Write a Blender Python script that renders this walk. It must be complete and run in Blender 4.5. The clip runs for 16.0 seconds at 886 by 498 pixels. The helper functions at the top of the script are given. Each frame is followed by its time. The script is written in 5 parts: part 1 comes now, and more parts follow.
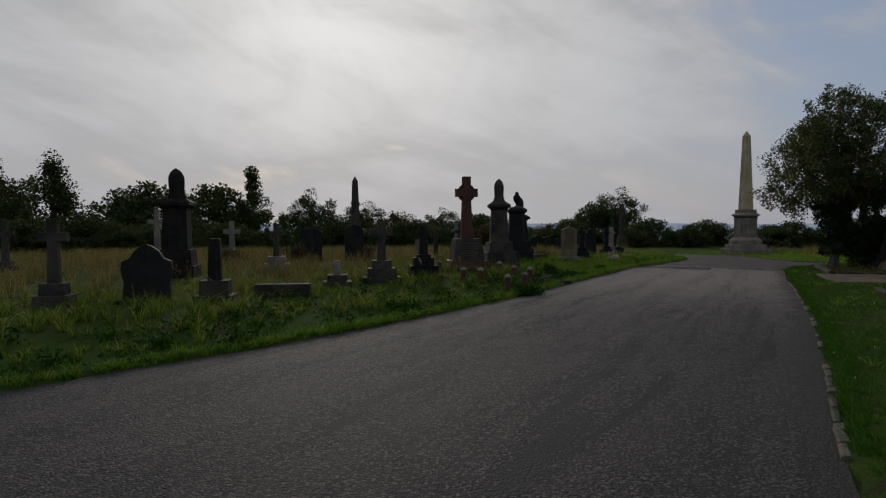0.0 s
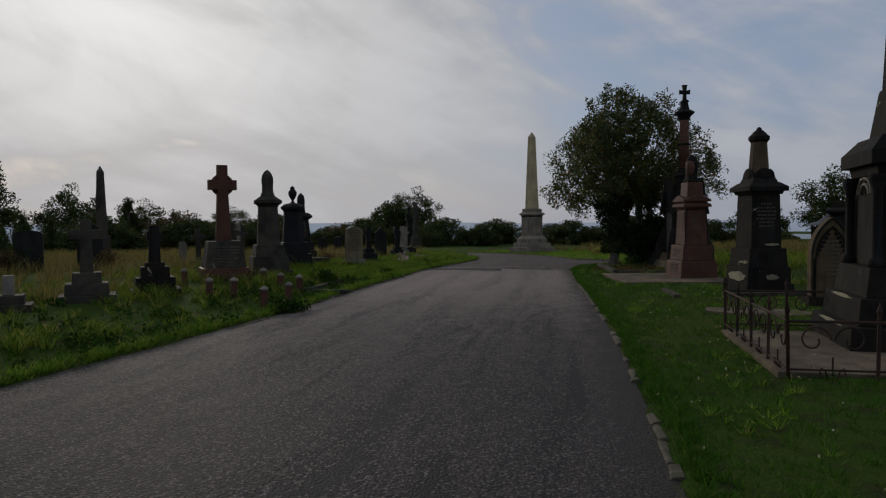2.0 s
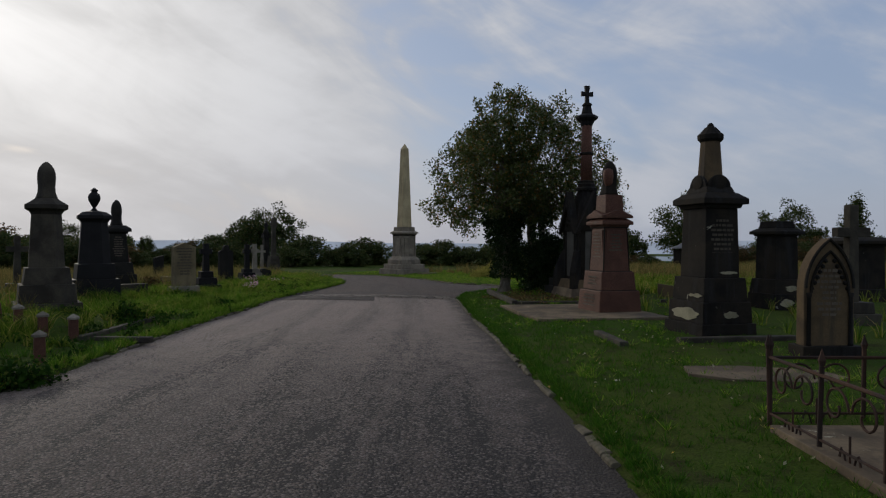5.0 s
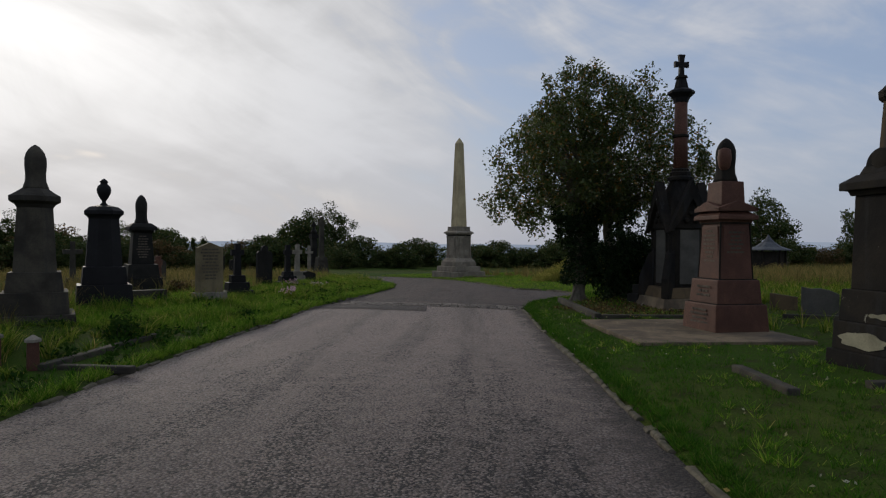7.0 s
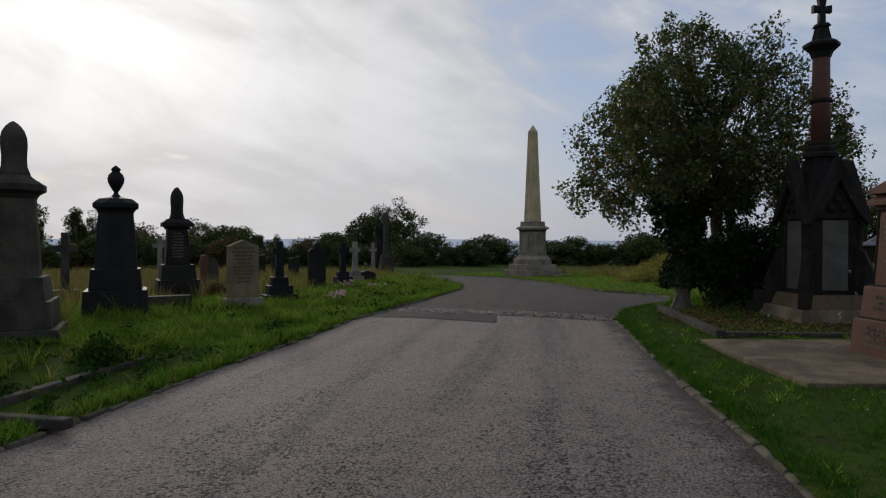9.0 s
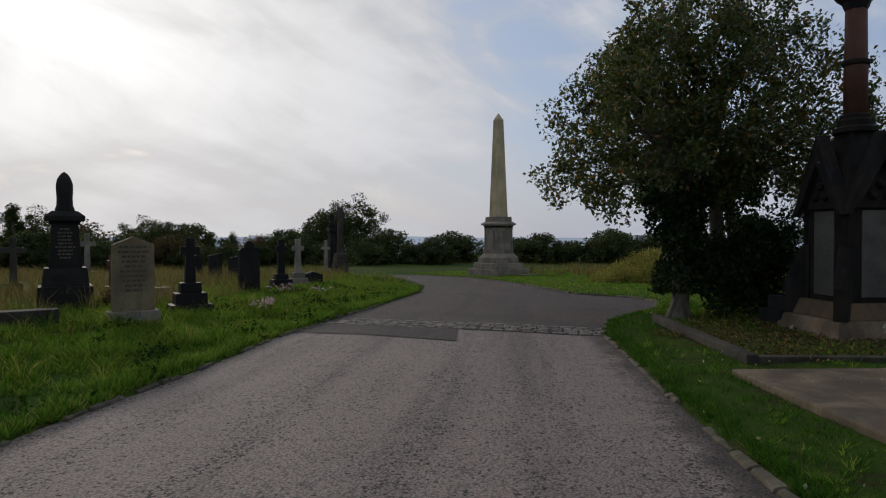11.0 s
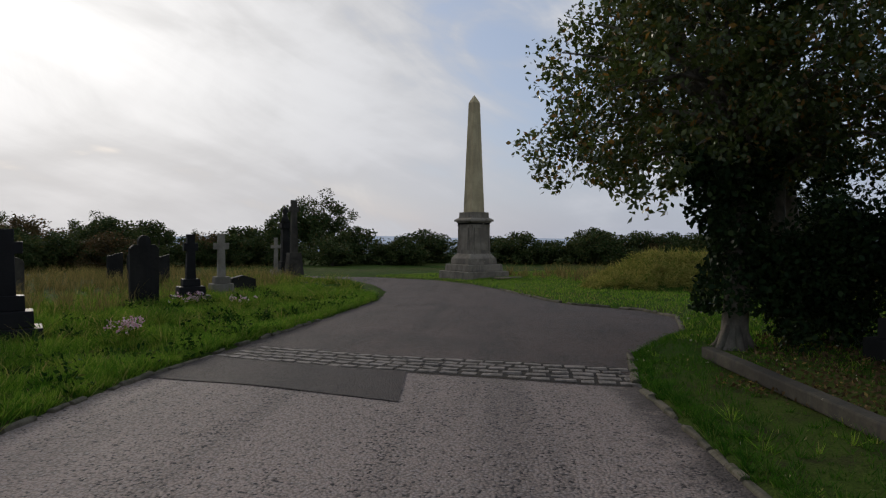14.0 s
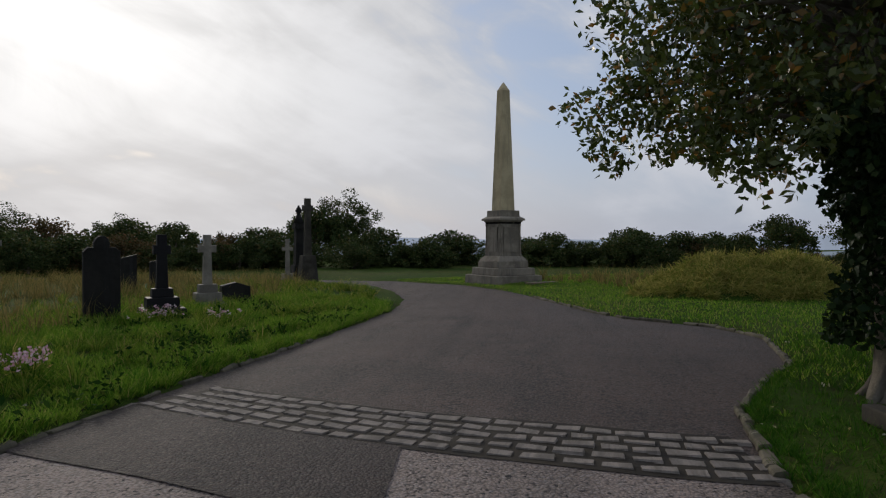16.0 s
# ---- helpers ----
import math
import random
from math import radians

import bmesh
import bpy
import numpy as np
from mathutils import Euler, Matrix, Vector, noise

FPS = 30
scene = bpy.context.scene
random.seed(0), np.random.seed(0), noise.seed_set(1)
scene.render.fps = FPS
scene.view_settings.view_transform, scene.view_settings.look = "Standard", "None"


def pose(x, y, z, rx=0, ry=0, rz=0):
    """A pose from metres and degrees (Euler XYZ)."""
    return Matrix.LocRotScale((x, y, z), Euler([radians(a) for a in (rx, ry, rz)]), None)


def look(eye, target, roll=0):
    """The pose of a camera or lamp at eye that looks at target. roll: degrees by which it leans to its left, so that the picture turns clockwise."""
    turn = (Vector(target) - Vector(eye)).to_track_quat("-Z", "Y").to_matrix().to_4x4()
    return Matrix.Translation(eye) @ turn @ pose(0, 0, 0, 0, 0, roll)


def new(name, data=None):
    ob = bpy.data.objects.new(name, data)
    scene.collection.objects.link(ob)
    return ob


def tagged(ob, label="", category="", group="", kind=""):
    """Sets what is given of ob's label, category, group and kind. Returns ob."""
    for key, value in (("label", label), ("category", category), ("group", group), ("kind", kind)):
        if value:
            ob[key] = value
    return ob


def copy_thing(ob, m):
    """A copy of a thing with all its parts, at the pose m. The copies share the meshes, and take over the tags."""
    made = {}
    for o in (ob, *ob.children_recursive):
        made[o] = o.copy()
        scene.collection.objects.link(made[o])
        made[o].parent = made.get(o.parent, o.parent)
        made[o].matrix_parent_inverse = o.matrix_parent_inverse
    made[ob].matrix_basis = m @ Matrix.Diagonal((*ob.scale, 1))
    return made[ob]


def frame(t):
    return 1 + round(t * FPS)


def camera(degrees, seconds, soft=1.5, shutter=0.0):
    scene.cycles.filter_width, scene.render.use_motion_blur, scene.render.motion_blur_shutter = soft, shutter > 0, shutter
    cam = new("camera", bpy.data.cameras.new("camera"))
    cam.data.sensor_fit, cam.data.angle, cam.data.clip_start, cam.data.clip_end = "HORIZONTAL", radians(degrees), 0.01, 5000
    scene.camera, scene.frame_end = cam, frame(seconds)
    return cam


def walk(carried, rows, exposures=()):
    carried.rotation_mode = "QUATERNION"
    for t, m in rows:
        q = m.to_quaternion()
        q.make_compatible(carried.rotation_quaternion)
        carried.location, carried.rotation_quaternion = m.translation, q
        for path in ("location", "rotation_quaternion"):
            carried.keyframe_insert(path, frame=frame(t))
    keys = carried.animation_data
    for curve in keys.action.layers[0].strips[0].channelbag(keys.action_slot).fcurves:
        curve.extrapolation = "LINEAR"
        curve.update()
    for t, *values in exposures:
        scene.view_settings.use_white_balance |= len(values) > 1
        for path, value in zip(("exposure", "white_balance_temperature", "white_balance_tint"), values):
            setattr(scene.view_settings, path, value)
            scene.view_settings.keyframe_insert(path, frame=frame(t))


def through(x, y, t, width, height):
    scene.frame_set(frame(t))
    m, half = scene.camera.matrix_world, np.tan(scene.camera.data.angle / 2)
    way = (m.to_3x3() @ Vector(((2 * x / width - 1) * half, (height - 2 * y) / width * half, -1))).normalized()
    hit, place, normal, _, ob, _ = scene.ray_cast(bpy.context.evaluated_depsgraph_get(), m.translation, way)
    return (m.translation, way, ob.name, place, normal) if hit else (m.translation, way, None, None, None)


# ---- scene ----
# exposure and path of the camera
EXPOSURES = [(0.0, -0.42), (2.0, -0.36), (3.0, -0.24), (5.5, -0.02), (8.0, 0.05), (16.0, 0.12)]
cam = camera(68.0, 16.0, soft=1.2)
# seconds, x, y, z, yaw, pitch, roll
ROWS = [
    (0, 0, 0, 1.508, 0, -2.02, 0.29),
    (0.5, 0.241, 0.682, 1.513, -2.32, -1.95, 0.56),
    (1, 0.512, 1.359, 1.507, -5.92, -2.11, 0.59),
    (1.5, 0.803, 2.03, 1.495, -11.12, -2.32, 0.74),
    (2, 1.093, 2.695, 1.491, -17.18, -2.17, 0.48),
    (2.5, 1.354, 3.352, 1.497, -20.82, -1.45, 0.35),
    (3, 1.576, 3.991, 1.496, -24.78, -1.01, 0.16),
    (3.2, 1.663, 4.246, 1.494, -26.6, -0.97, 0.11),
    (5.3, 2.605, 6.962, 1.46, -28.82, -0.48, -0.26),
    (5.5, 2.706, 7.218, 1.456, -28.55, -0.45, -0.31),
    (6, 2.969, 7.854, 1.447, -27.45, -0.39, -0.34),
    (6.5, 3.249, 8.483, 1.446, -26.11, -0.37, -0.4),
    (7, 3.532, 9.101, 1.446, -24.23, -0.41, -0.33),
    (7.5, 3.819, 9.708, 1.441, -21.59, -0.54, -0.36),
    (8, 4.096, 10.313, 1.444, -18.78, -0.71, -0.25),
    (8.2, 4.205, 10.556, 1.445, -17.9, -0.68, -0.04),
    (10.3, 5.275, 13.112, 1.443, -19.12, -0.97, -0.03),
    (10.5, 5.392, 13.355, 1.438, -19.76, -1, -0),
    (11, 5.695, 13.961, 1.426, -21.03, -0.96, 0.12),
    (11.5, 6.001, 14.56, 1.412, -21.42, -1.07, -0.32),
    (12, 6.283, 15.157, 1.401, -21.39, -1.06, -0.1),
    (12.5, 6.557, 15.748, 1.393, -21.37, -0.99, 0.08),
    (13, 6.845, 16.332, 1.382, -22, -0.92, 0.04),
    (13.5, 7.139, 16.907, 1.356, -23.07, -0.95, 0.2),
    (14, 7.443, 17.48, 1.334, -23.1, -0.96, -0.16),
    (14.5, 7.738, 18.061, 1.332, -22.87, -0.9, -0.07),
    (15, 8.018, 18.641, 1.334, -22.33, -0.77, -0.03),
    (15.5, 8.282, 19.214, 1.328, -21.22, -0.68, -0.26),
    (16, 8.523, 19.787, 1.31, -20.62, -0.83, 0.01),
]
walk(cam, [(t, pose(x, y, z, 90 + pitch, roll, yaw)) for t, x, y, z, yaw, pitch, roll in ROWS],
     exposures=EXPOSURES)

# ---------------------------------------------------------------- world and sun
SUN_YAW, SUN_UP = 9.0, 17.0
sun_way = Vector((-math.sin(radians(SUN_YAW)) * math.cos(radians(SUN_UP)), math.cos(radians(SUN_YAW)) * math.cos(radians(SUN_UP)), math.sin(radians(SUN_UP))))


class Nodes:
    """A short hand for node trees."""

    def __init__(self, tree):
        self.tree = tree
        tree.nodes.clear()

    def add(self, kind, **values):
        n = self.tree.nodes.new(kind)
        inputs = values.pop("inputs", {})
        if "operation" in values:
            n.operation = values["operation"]
        if "use_clamp" in values:
            n.use_clamp = values["use_clamp"]
        if "interpolation_type" in values:
            n.interpolation_type = values["interpolation_type"]
        if "data_type" in values:
            n.data_type, n.blend_type = values["data_type"], values["blend_type"]
        for key, value in inputs.items():
            if isinstance(value, bpy.types.NodeSocket):
                self.tree.links.new(value, n.inputs[key])
            else:
                n.inputs[key].default_value = value
        return n

    def math(self, op, a, b=0.0, c=0.0, clamp=False):
        n = self.add("ShaderNodeMath", operation=op, use_clamp=clamp, inputs={0: a, 1: b, 2: c})
        return n.outputs[0]

    def vec(self, op, a, b=(0, 0, 0), scale=1.0):
        n = self.add("ShaderNodeVectorMath", operation=op, inputs={0: a, 1: b})
        if op == "SCALE":
            n.inputs["Scale"].default_value = scale
        return n.outputs["Value"] if op in ("DOT_PRODUCT", "LENGTH") else n.outputs[0]

    def noise(self, vector, scale, detail=4.0, rough=0.55, warp=0.0):
        n = self.add("ShaderNodeTexNoise", inputs={"Vector": vector, "Scale": scale, "Detail": detail, "Roughness": rough, "Distortion": warp})
        return n.outputs["Fac"]

    def step(self, value, low, high, out0=0.0, out1=1.0):
        n = self.add("ShaderNodeMapRange", interpolation_type="SMOOTHSTEP", inputs={"Value": value, "From Min": low, "From Max": high, "To Min": out0, "To Max": out1})
        return n.outputs[0]

    def mix(self, factor, a, b, blend="MIX"):
        n = self.add("ShaderNodeMix", data_type="RGBA", blend_type=blend)
        for key, value in ((0, factor), (6, a), (7, b)):
            if isinstance(value, bpy.types.NodeSocket):
                self.tree.links.new(value, n.inputs[key])
            else:
                n.inputs[key].default_value = (*value, 1) if key and len(value) == 3 else value
        return n.outputs[2]


world = bpy.data.worlds.new("sky")
scene.world = world
world.use_nodes = True
g = Nodes(world.node_tree)
way = g.vec("NORMALIZE", g.add("ShaderNodeTexCoord").outputs["Generated"])
split = g.add("ShaderNodeSeparateXYZ", inputs={0: way})
up = g.math("MAXIMUM", split.outputs[2], 0.0)
sky = g.add("ShaderNodeTexSky")
sky.sky_type, sky.sun_disc, sky.dust_density = "NISHITA", False, 1.5
sky.sun_elevation, sky.sun_rotation = radians(SUN_UP), radians(-SUN_YAW)
# thin cloud drifts in long wisps that slant down to the east
az = g.math("ARCTAN2", split.outputs[0], split.outputs[1])
el = g.math("ARCSINE", split.outputs[2])
slant_u = g.math("SUBTRACT", g.math("MULTIPLY", az, 0.91), g.math("MULTIPLY", el, 0.41))
slant_v = g.math("ADD", g.math("MULTIPLY", az, 0.41), g.math("MULTIPLY", el, 0.91))
broad_at = g.add("ShaderNodeCombineXYZ", inputs={0: g.math("MULTIPLY", az, 1.7), 1: g.math("MULTIPLY", el, 4.2), 2: 0.75})
broad = g.noise(broad_at.outputs[0], 1.5, 6.0, 0.52, 0.5)
wisp_at = g.add("ShaderNodeCombineXYZ", inputs={0: g.math("MULTIPLY", slant_u, 2.6), 1: g.math("MULTIPLY", slant_v, 6.0), 2: 0.35})
wisps = g.noise(wisp_at.outputs[0], 1.2, 8.0, 0.55, 1.5)
thread_at = g.add("ShaderNodeCombineXYZ", inputs={0: g.math("MULTIPLY", slant_u, 2.0), 1: g.math("MULTIPLY", slant_v, 15.0), 2: 1.9})
threads = g.noise(thread_at.outputs[0], 1.1, 6.0, 0.55, 1.2)
cover = g.math("ADD", g.math("MULTIPLY", broad, 0.54), g.math("ADD", g.math("MULTIPLY", wisps, 0.32), g.math("MULTIPLY", threads, 0.14)))
near_sun = g.math("MAXIMUM", g.vec("DOT_PRODUCT", way, tuple(sun_way)), 0.0)
wide_glow = g.math("POWER", near_sun, 6.0)
tight_glow = g.math("POWER", near_sun, 45.0)
veil = g.step(g.math("ADD", cover, g.math("MULTIPLY", wide_glow, 0.22)), 0.44, 0.62)
low = g.step(up, 0.0, 0.22, 1.0, 0.0)
veil = g.math("MAXIMUM", g.math("ADD", 0.20, g.math("MULTIPLY", veil, 0.80)), g.math("MULTIPLY", low, 0.45))
cloud_light = g.math("ADD", 0.50, g.math("ADD", g.math("MULTIPLY", wide_glow, 0.20), g.math("MULTIPLY", tight_glow, 0.24)))
cloud_light = g.math("MULTIPLY", cloud_light, g.step(cover, 0.38, 0.62, 0.84, 1.12))
cloud_tone = g.mix(wide_glow, (0.94, 0.98, 1.08), (1.02, 1.0, 0.985))
cloud = g.vec("SCALE", cloud_tone)
g.tree.links.new(cloud_light, cloud.node.inputs["Scale"])
blue = g.vec("SCALE", g.mix(0.6, g.vec("SCALE", sky.outputs[0], scale=0.07), (0.27, 0.37, 0.58)), scale=1.14)
tint = g.mix(veil, blue, cloud)
dusk = g.mix(g.math("MULTIPLY", low, 0.40), tint, g.mix(wide_glow, (0.36, 0.39, 0.46), (0.58, 0.53, 0.51)))
ground_tone = g.mix(g.step(split.outputs[2], -0.08, 0.0), (0.08, 0.09, 0.07), dusk)
back = g.add("ShaderNodeBackground", inputs={"Color": ground_tone, "Strength": 1.0})
g.add("ShaderNodeOutputWorld", inputs={0: back.outputs[0]})

lamp = bpy.data.lights.new("sun", "SUN")
lamp.energy, lamp.angle, lamp.color = 1.1, radians(12), (1.0, 0.91, 0.78)
sun = new("sun", lamp)
sun.matrix_world = look(tuple(sun_way * 80), (0, 0, 0))


# ---------------------------------------------------------------- materials
def material(name, build):
    m = bpy.data.materials.new(name)
    m.use_nodes = True
    n = Nodes(m.node_tree)
    shader = build(n)
    n.add("ShaderNodeOutputMaterial", inputs={0: shader})
    return m


def spot(n, world_sized=False):
    """Object coordinates, shifted per object so that no two stones share their marks."""
    co = n.add("ShaderNodeTexCoord").outputs["Object"]
    if world_sized:
        return co
    shift = n.math("MULTIPLY", n.add("ShaderNodeObjectInfo").outputs["Random"], 37.0)
    return n.vec("ADD", co, n.add("ShaderNodeCombineXYZ", inputs={0: shift, 1: shift, 2: shift}).outputs[0])


def stone(name, light, dark, stain=(0.03, 0.03, 0.03), stains=0.5, rough=0.85, lichen=0.0, lichen_tone=(0.42, 0.40, 0.30), speckle=0.0, bump=0.25, metal=0.0):
    def build(n):
        at = spot(n)
        big = n.noise(at, 1.7, 5, 0.6, 0.4)
        grain = n.noise(at, 38.0, 3, 0.6)
        rain = n.add("ShaderNodeMapping", inputs={0: at, "Scale": (5.0, 5.0, 0.55)}).outputs[0]
        runs = n.noise(rain, 1.0, 4, 0.6)
        tone = n.mix(n.step(big, 0.34, 0.66), dark, light)
        tone = n.mix(n.math("MULTIPLY", n.step(runs, 0.50, 0.68), stains), tone, stain)
        tone = n.mix(n.math("MULTIPLY", n.step(grain, 0.35, 0.7), 0.25), tone, tuple(0.6 * c for c in dark))
        if speckle:
            crystals = n.add("ShaderNodeTexVoronoi", inputs={"Vector": at, "Scale": 160.0}).outputs["Distance"]
            tone = n.mix(n.math("MULTIPLY", n.step(crystals, 0.25, 0.5), speckle), tone, tuple(0.35 * c for c in dark))
        if lichen:
            crust = n.math("MULTIPLY", n.step(n.noise(at, 3.1, 8, 0.7, 0.8), 0.70 - 0.18 * lichen, 0.74 - 0.18 * lichen), 0.85)
            tone = n.mix(crust, tone, lichen_tone)
        relief = n.add("ShaderNodeBump", inputs={"Strength": bump, "Distance": 0.01, "Height": n.math("ADD", grain, n.math("MULTIPLY", n.noise(at, 9.0, 5, 0.65), 1.5))})
        s = n.add("ShaderNodeBsdfPrincipled", inputs={"Base Color": tone, "Roughness": n.math("ADD", rough - 0.08, n.math("MULTIPLY", big, 0.16)), "Metallic": metal, "Specular IOR Level": 0.4 if rough < 0.6 else 0.12, "Normal": relief.outputs[0]})
        return s.outputs[0]

    return material(name, build)


sooty = stone("sooty_sandstone", (0.026, 0.021, 0.015), (0.010, 0.009, 0.008), stains=0.6, lichen=0.25)
brown_stone = stone("brown_sandstone", (0.135, 0.095, 0.052), (0.070, 0.050, 0.031), stains=0.6, lichen=0.15)
grey_stone = stone("grey_sandstone", (0.078, 0.068, 0.050), (0.033, 0.029, 0.023), stains=0.5, lichen=0.15)
pale_stone = stone("pale_stone", (0.26, 0.230, 0.180), (0.14, 0.124, 0.098), (0.09, 0.085, 0.07), stains=0.45, lichen=0.1)
tan_stone = stone("tan_sandstone", (0.21, 0.170, 0.098), (0.13, 0.104, 0.060), (0.10, 0.085, 0.06), stains=0.4)
pink_granite = stone("pink_granite", (0.205, 0.096, 0.064), (0.120, 0.057, 0.039), (0.10, 0.05, 0.04), stains=0.35, rough=0.62, speckle=0.7, bump=0.04)
black_granite = stone("black_granite", (0.022, 0.021, 0.021), (0.014, 0.013, 0.013), stains=0.2, rough=0.62, speckle=0.4, bump=0.03)
slate = stone("dark_slate", (0.026, 0.024, 0.020), (0.014, 0.013, 0.011), stains=0.5, rough=0.75)
slab_stone = stone("worn_slab", (0.200, 0.150, 0.096), (0.092, 0.070, 0.048), (0.06, 0.055, 0.04), stains=0.5, lichen=0.3)
obelisk_stone = stone("obelisk_stone", (0.50, 0.405, 0.240), (0.37, 0.298, 0.172), (0.14, 0.125, 0.085), stains=0.4)
plinth_stone = stone("plinth_granite", (0.26, 0.222, 0.168), (0.155, 0.130, 0.098), (0.10, 0.09, 0.075), stains=0.55, lichen=0.1)
kerb_stone = stone("kerb_stone", (0.150, 0.128, 0.090), (0.070, 0.062, 0.042), (0.05, 0.055, 0.03), stains=0.6, lichen=0.2)
sett_stone = stone("sett_stone", (0.29, 0.245, 0.205), (0.165, 0.14, 0.115), (0.08, 0.07, 0.055), stains=0.35, bump=0.4)
rust = stone("rusty_iron", (0.075, 0.040, 0.026), (0.028, 0.020, 0.017), stains=0.3, rough=0.75, bump=0.3)
letter_light = stone("letter_paint", (0.145, 0.120, 0.090), (0.085, 0.070, 0.054), stains=0.5)
letter_dark = stone("letter_lead", (0.10, 0.085, 0.062), (0.06, 0.052, 0.04), stains=0.1)
earth = stone("bare_earth", (0.050, 0.040, 0.028), (0.030, 0.024, 0.018), stains=0.4)
marble = stone("inscription_panel", (0.115, 0.106, 0.088), (0.070, 0.064, 0.054), (0.10, 0.10, 0.09), stains=0.4)
roof_lead = stone("roof_sheet", (0.10, 0.105, 0.11), (0.06, 0.062, 0.068), stains=0.4, rough=0.6)
bark = stone("bark", (0.17, 0.145, 0.11), (0.075, 0.062, 0.048), (0.04, 0.045, 0.03), stains=0.5, bump=1.0)
dark_wood = stone("dark_wood", (0.035, 0.028, 0.022), (0.018, 0.015, 0.012), stains=0.3)


def asphalt(name, light, dark, chips, pits=0.75, varied=False):
    """Rolled chippings: single stones of many tones, dark gaps, and wear that runs along the road."""
    def build(n):
        at = n.add("ShaderNodeTexCoord").outputs["Object"]
        down = n.vec("DOT_PRODUCT", at, (0.48, 0.877, 0.0))
        over = n.vec("DOT_PRODUCT", at, (0.877, -0.48, 0.0))
        coarse = n.add("ShaderNodeTexVoronoi", inputs={"Vector": at, "Scale": 50.0})
        small = n.add("ShaderNodeTexVoronoi", inputs={"Vector": at, "Scale": 110.0})
        chip_a = n.add("ShaderNodeSeparateColor", inputs={0: coarse.outputs["Color"]}).outputs[0]
        chip_b = n.add("ShaderNodeSeparateColor", inputs={0: small.outputs["Color"]}).outputs[1]
        patches = n.noise(at, 0.5, 6, 0.62, 0.5)
        mottle = n.noise(at, 3.2, 5, 0.65, 0.4)
        wheel_at = n.add("ShaderNodeCombineXYZ", inputs={0: over, 1: n.math("MULTIPLY", down, 0.055), 2: 0.0}).outputs[0]
        tracks = n.noise(wheel_at, 1.25, 4, 0.6, 0.25)
        drag_at = n.add("ShaderNodeCombineXYZ", inputs={0: n.math("MULTIPLY", over, 2.2), 1: n.math("MULTIPLY", down, 0.30), 2: 0.4}).outputs[0]
        ravel = n.noise(drag_at, 1.0, 7, 0.68, 0.6)
        tone = n.mix(n.step(patches, 0.33, 0.68), dark, light)
        tone = n.mix(n.math("MULTIPLY", n.step(mottle, 0.48, 0.68), 0.30), tone, (light[0] * 1.08, light[1] * 0.90, light[2] * 0.80))
        if varied:  # the first stretch is darker with more stones lost; further on it pales
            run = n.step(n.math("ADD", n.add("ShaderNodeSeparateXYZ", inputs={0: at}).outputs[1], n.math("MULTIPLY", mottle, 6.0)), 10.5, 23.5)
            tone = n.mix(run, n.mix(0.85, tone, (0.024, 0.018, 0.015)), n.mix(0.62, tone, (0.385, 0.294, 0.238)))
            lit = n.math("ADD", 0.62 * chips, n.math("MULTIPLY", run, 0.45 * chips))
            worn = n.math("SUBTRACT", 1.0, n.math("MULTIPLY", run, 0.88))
        else:
            worn = 0.35
            lit = n.math("ADD", chips, 0.0)
        tone = n.mix(n.math("MULTIPLY", n.step(tracks, 0.50, 0.66), 0.38), tone, tuple(0.55 * c for c in dark))
        tone = n.mix(n.math("MULTIPLY", n.step(chip_a, 0.62, 0.98), lit), tone, (0.285, 0.245, 0.220))
        tone = n.mix(n.math("MULTIPLY", n.step(chip_b, 0.70, 1.0), n.math("MULTIPLY", lit, 0.5)), tone, (0.25, 0.225, 0.21))
        # lost stones: more of them where the dressing ravels
        loss = n.math("MULTIPLY", n.step(n.math("ADD", n.math("MULTIPLY", ravel, 0.75), n.math("MULTIPLY", tracks, 0.25)), 0.44, 0.64), worn)
        gone = n.step(n.math("SUBTRACT", n.math("ADD", 0.21, n.math("MULTIPLY", loss, 0.62)), n.math("ADD", n.math("MULTIPLY", chip_a, 0.6), n.math("MULTIPLY", n.noise(at, 21.0, 3, 0.6), 0.30))), -0.03, 0.10)
        tone = n.mix(n.math("MULTIPLY", gone, pits), tone, (0.016, 0.014, 0.013))
        if varied:  # dirt and moss gather along the edge
            rim = n.add("ShaderNodeAttribute")
            rim.attribute_name = "edge"
            near_edge = n.math("ADD", rim.outputs["Fac"], n.math("ADD", n.math("MULTIPLY", mottle, 0.7), n.math("MULTIPLY", ravel, 0.5)))
            tone = n.mix(n.math("MULTIPLY", n.step(near_edge, 0.62, 1.08, 1.0, 0.0), 0.82), tone, (0.034, 0.027, 0.021))
        joint = n.step(coarse.outputs["Distance"], 0.38, 0.70)
        tone = n.mix(n.math("MULTIPLY", joint, n.math("ADD", 0.40, n.math("MULTIPLY", worn, 0.42))), tone, (0.020, 0.017, 0.016))
        height = n.math("ADD", n.math("MULTIPLY", coarse.outputs["Distance"], -0.9), n.math("MULTIPLY", gone, -0.9))
        relief = n.add("ShaderNodeBump", inputs={"Strength": 0.9, "Distance": 0.014, "Height": height})
        s = n.add("ShaderNodeBsdfPrincipled", inputs={"Base Color": tone, "Roughness": 0.80, "Specular IOR Level": 0.25, "Normal": relief.outputs[0]})
        return s.outputs[0]

    return material(name, build)


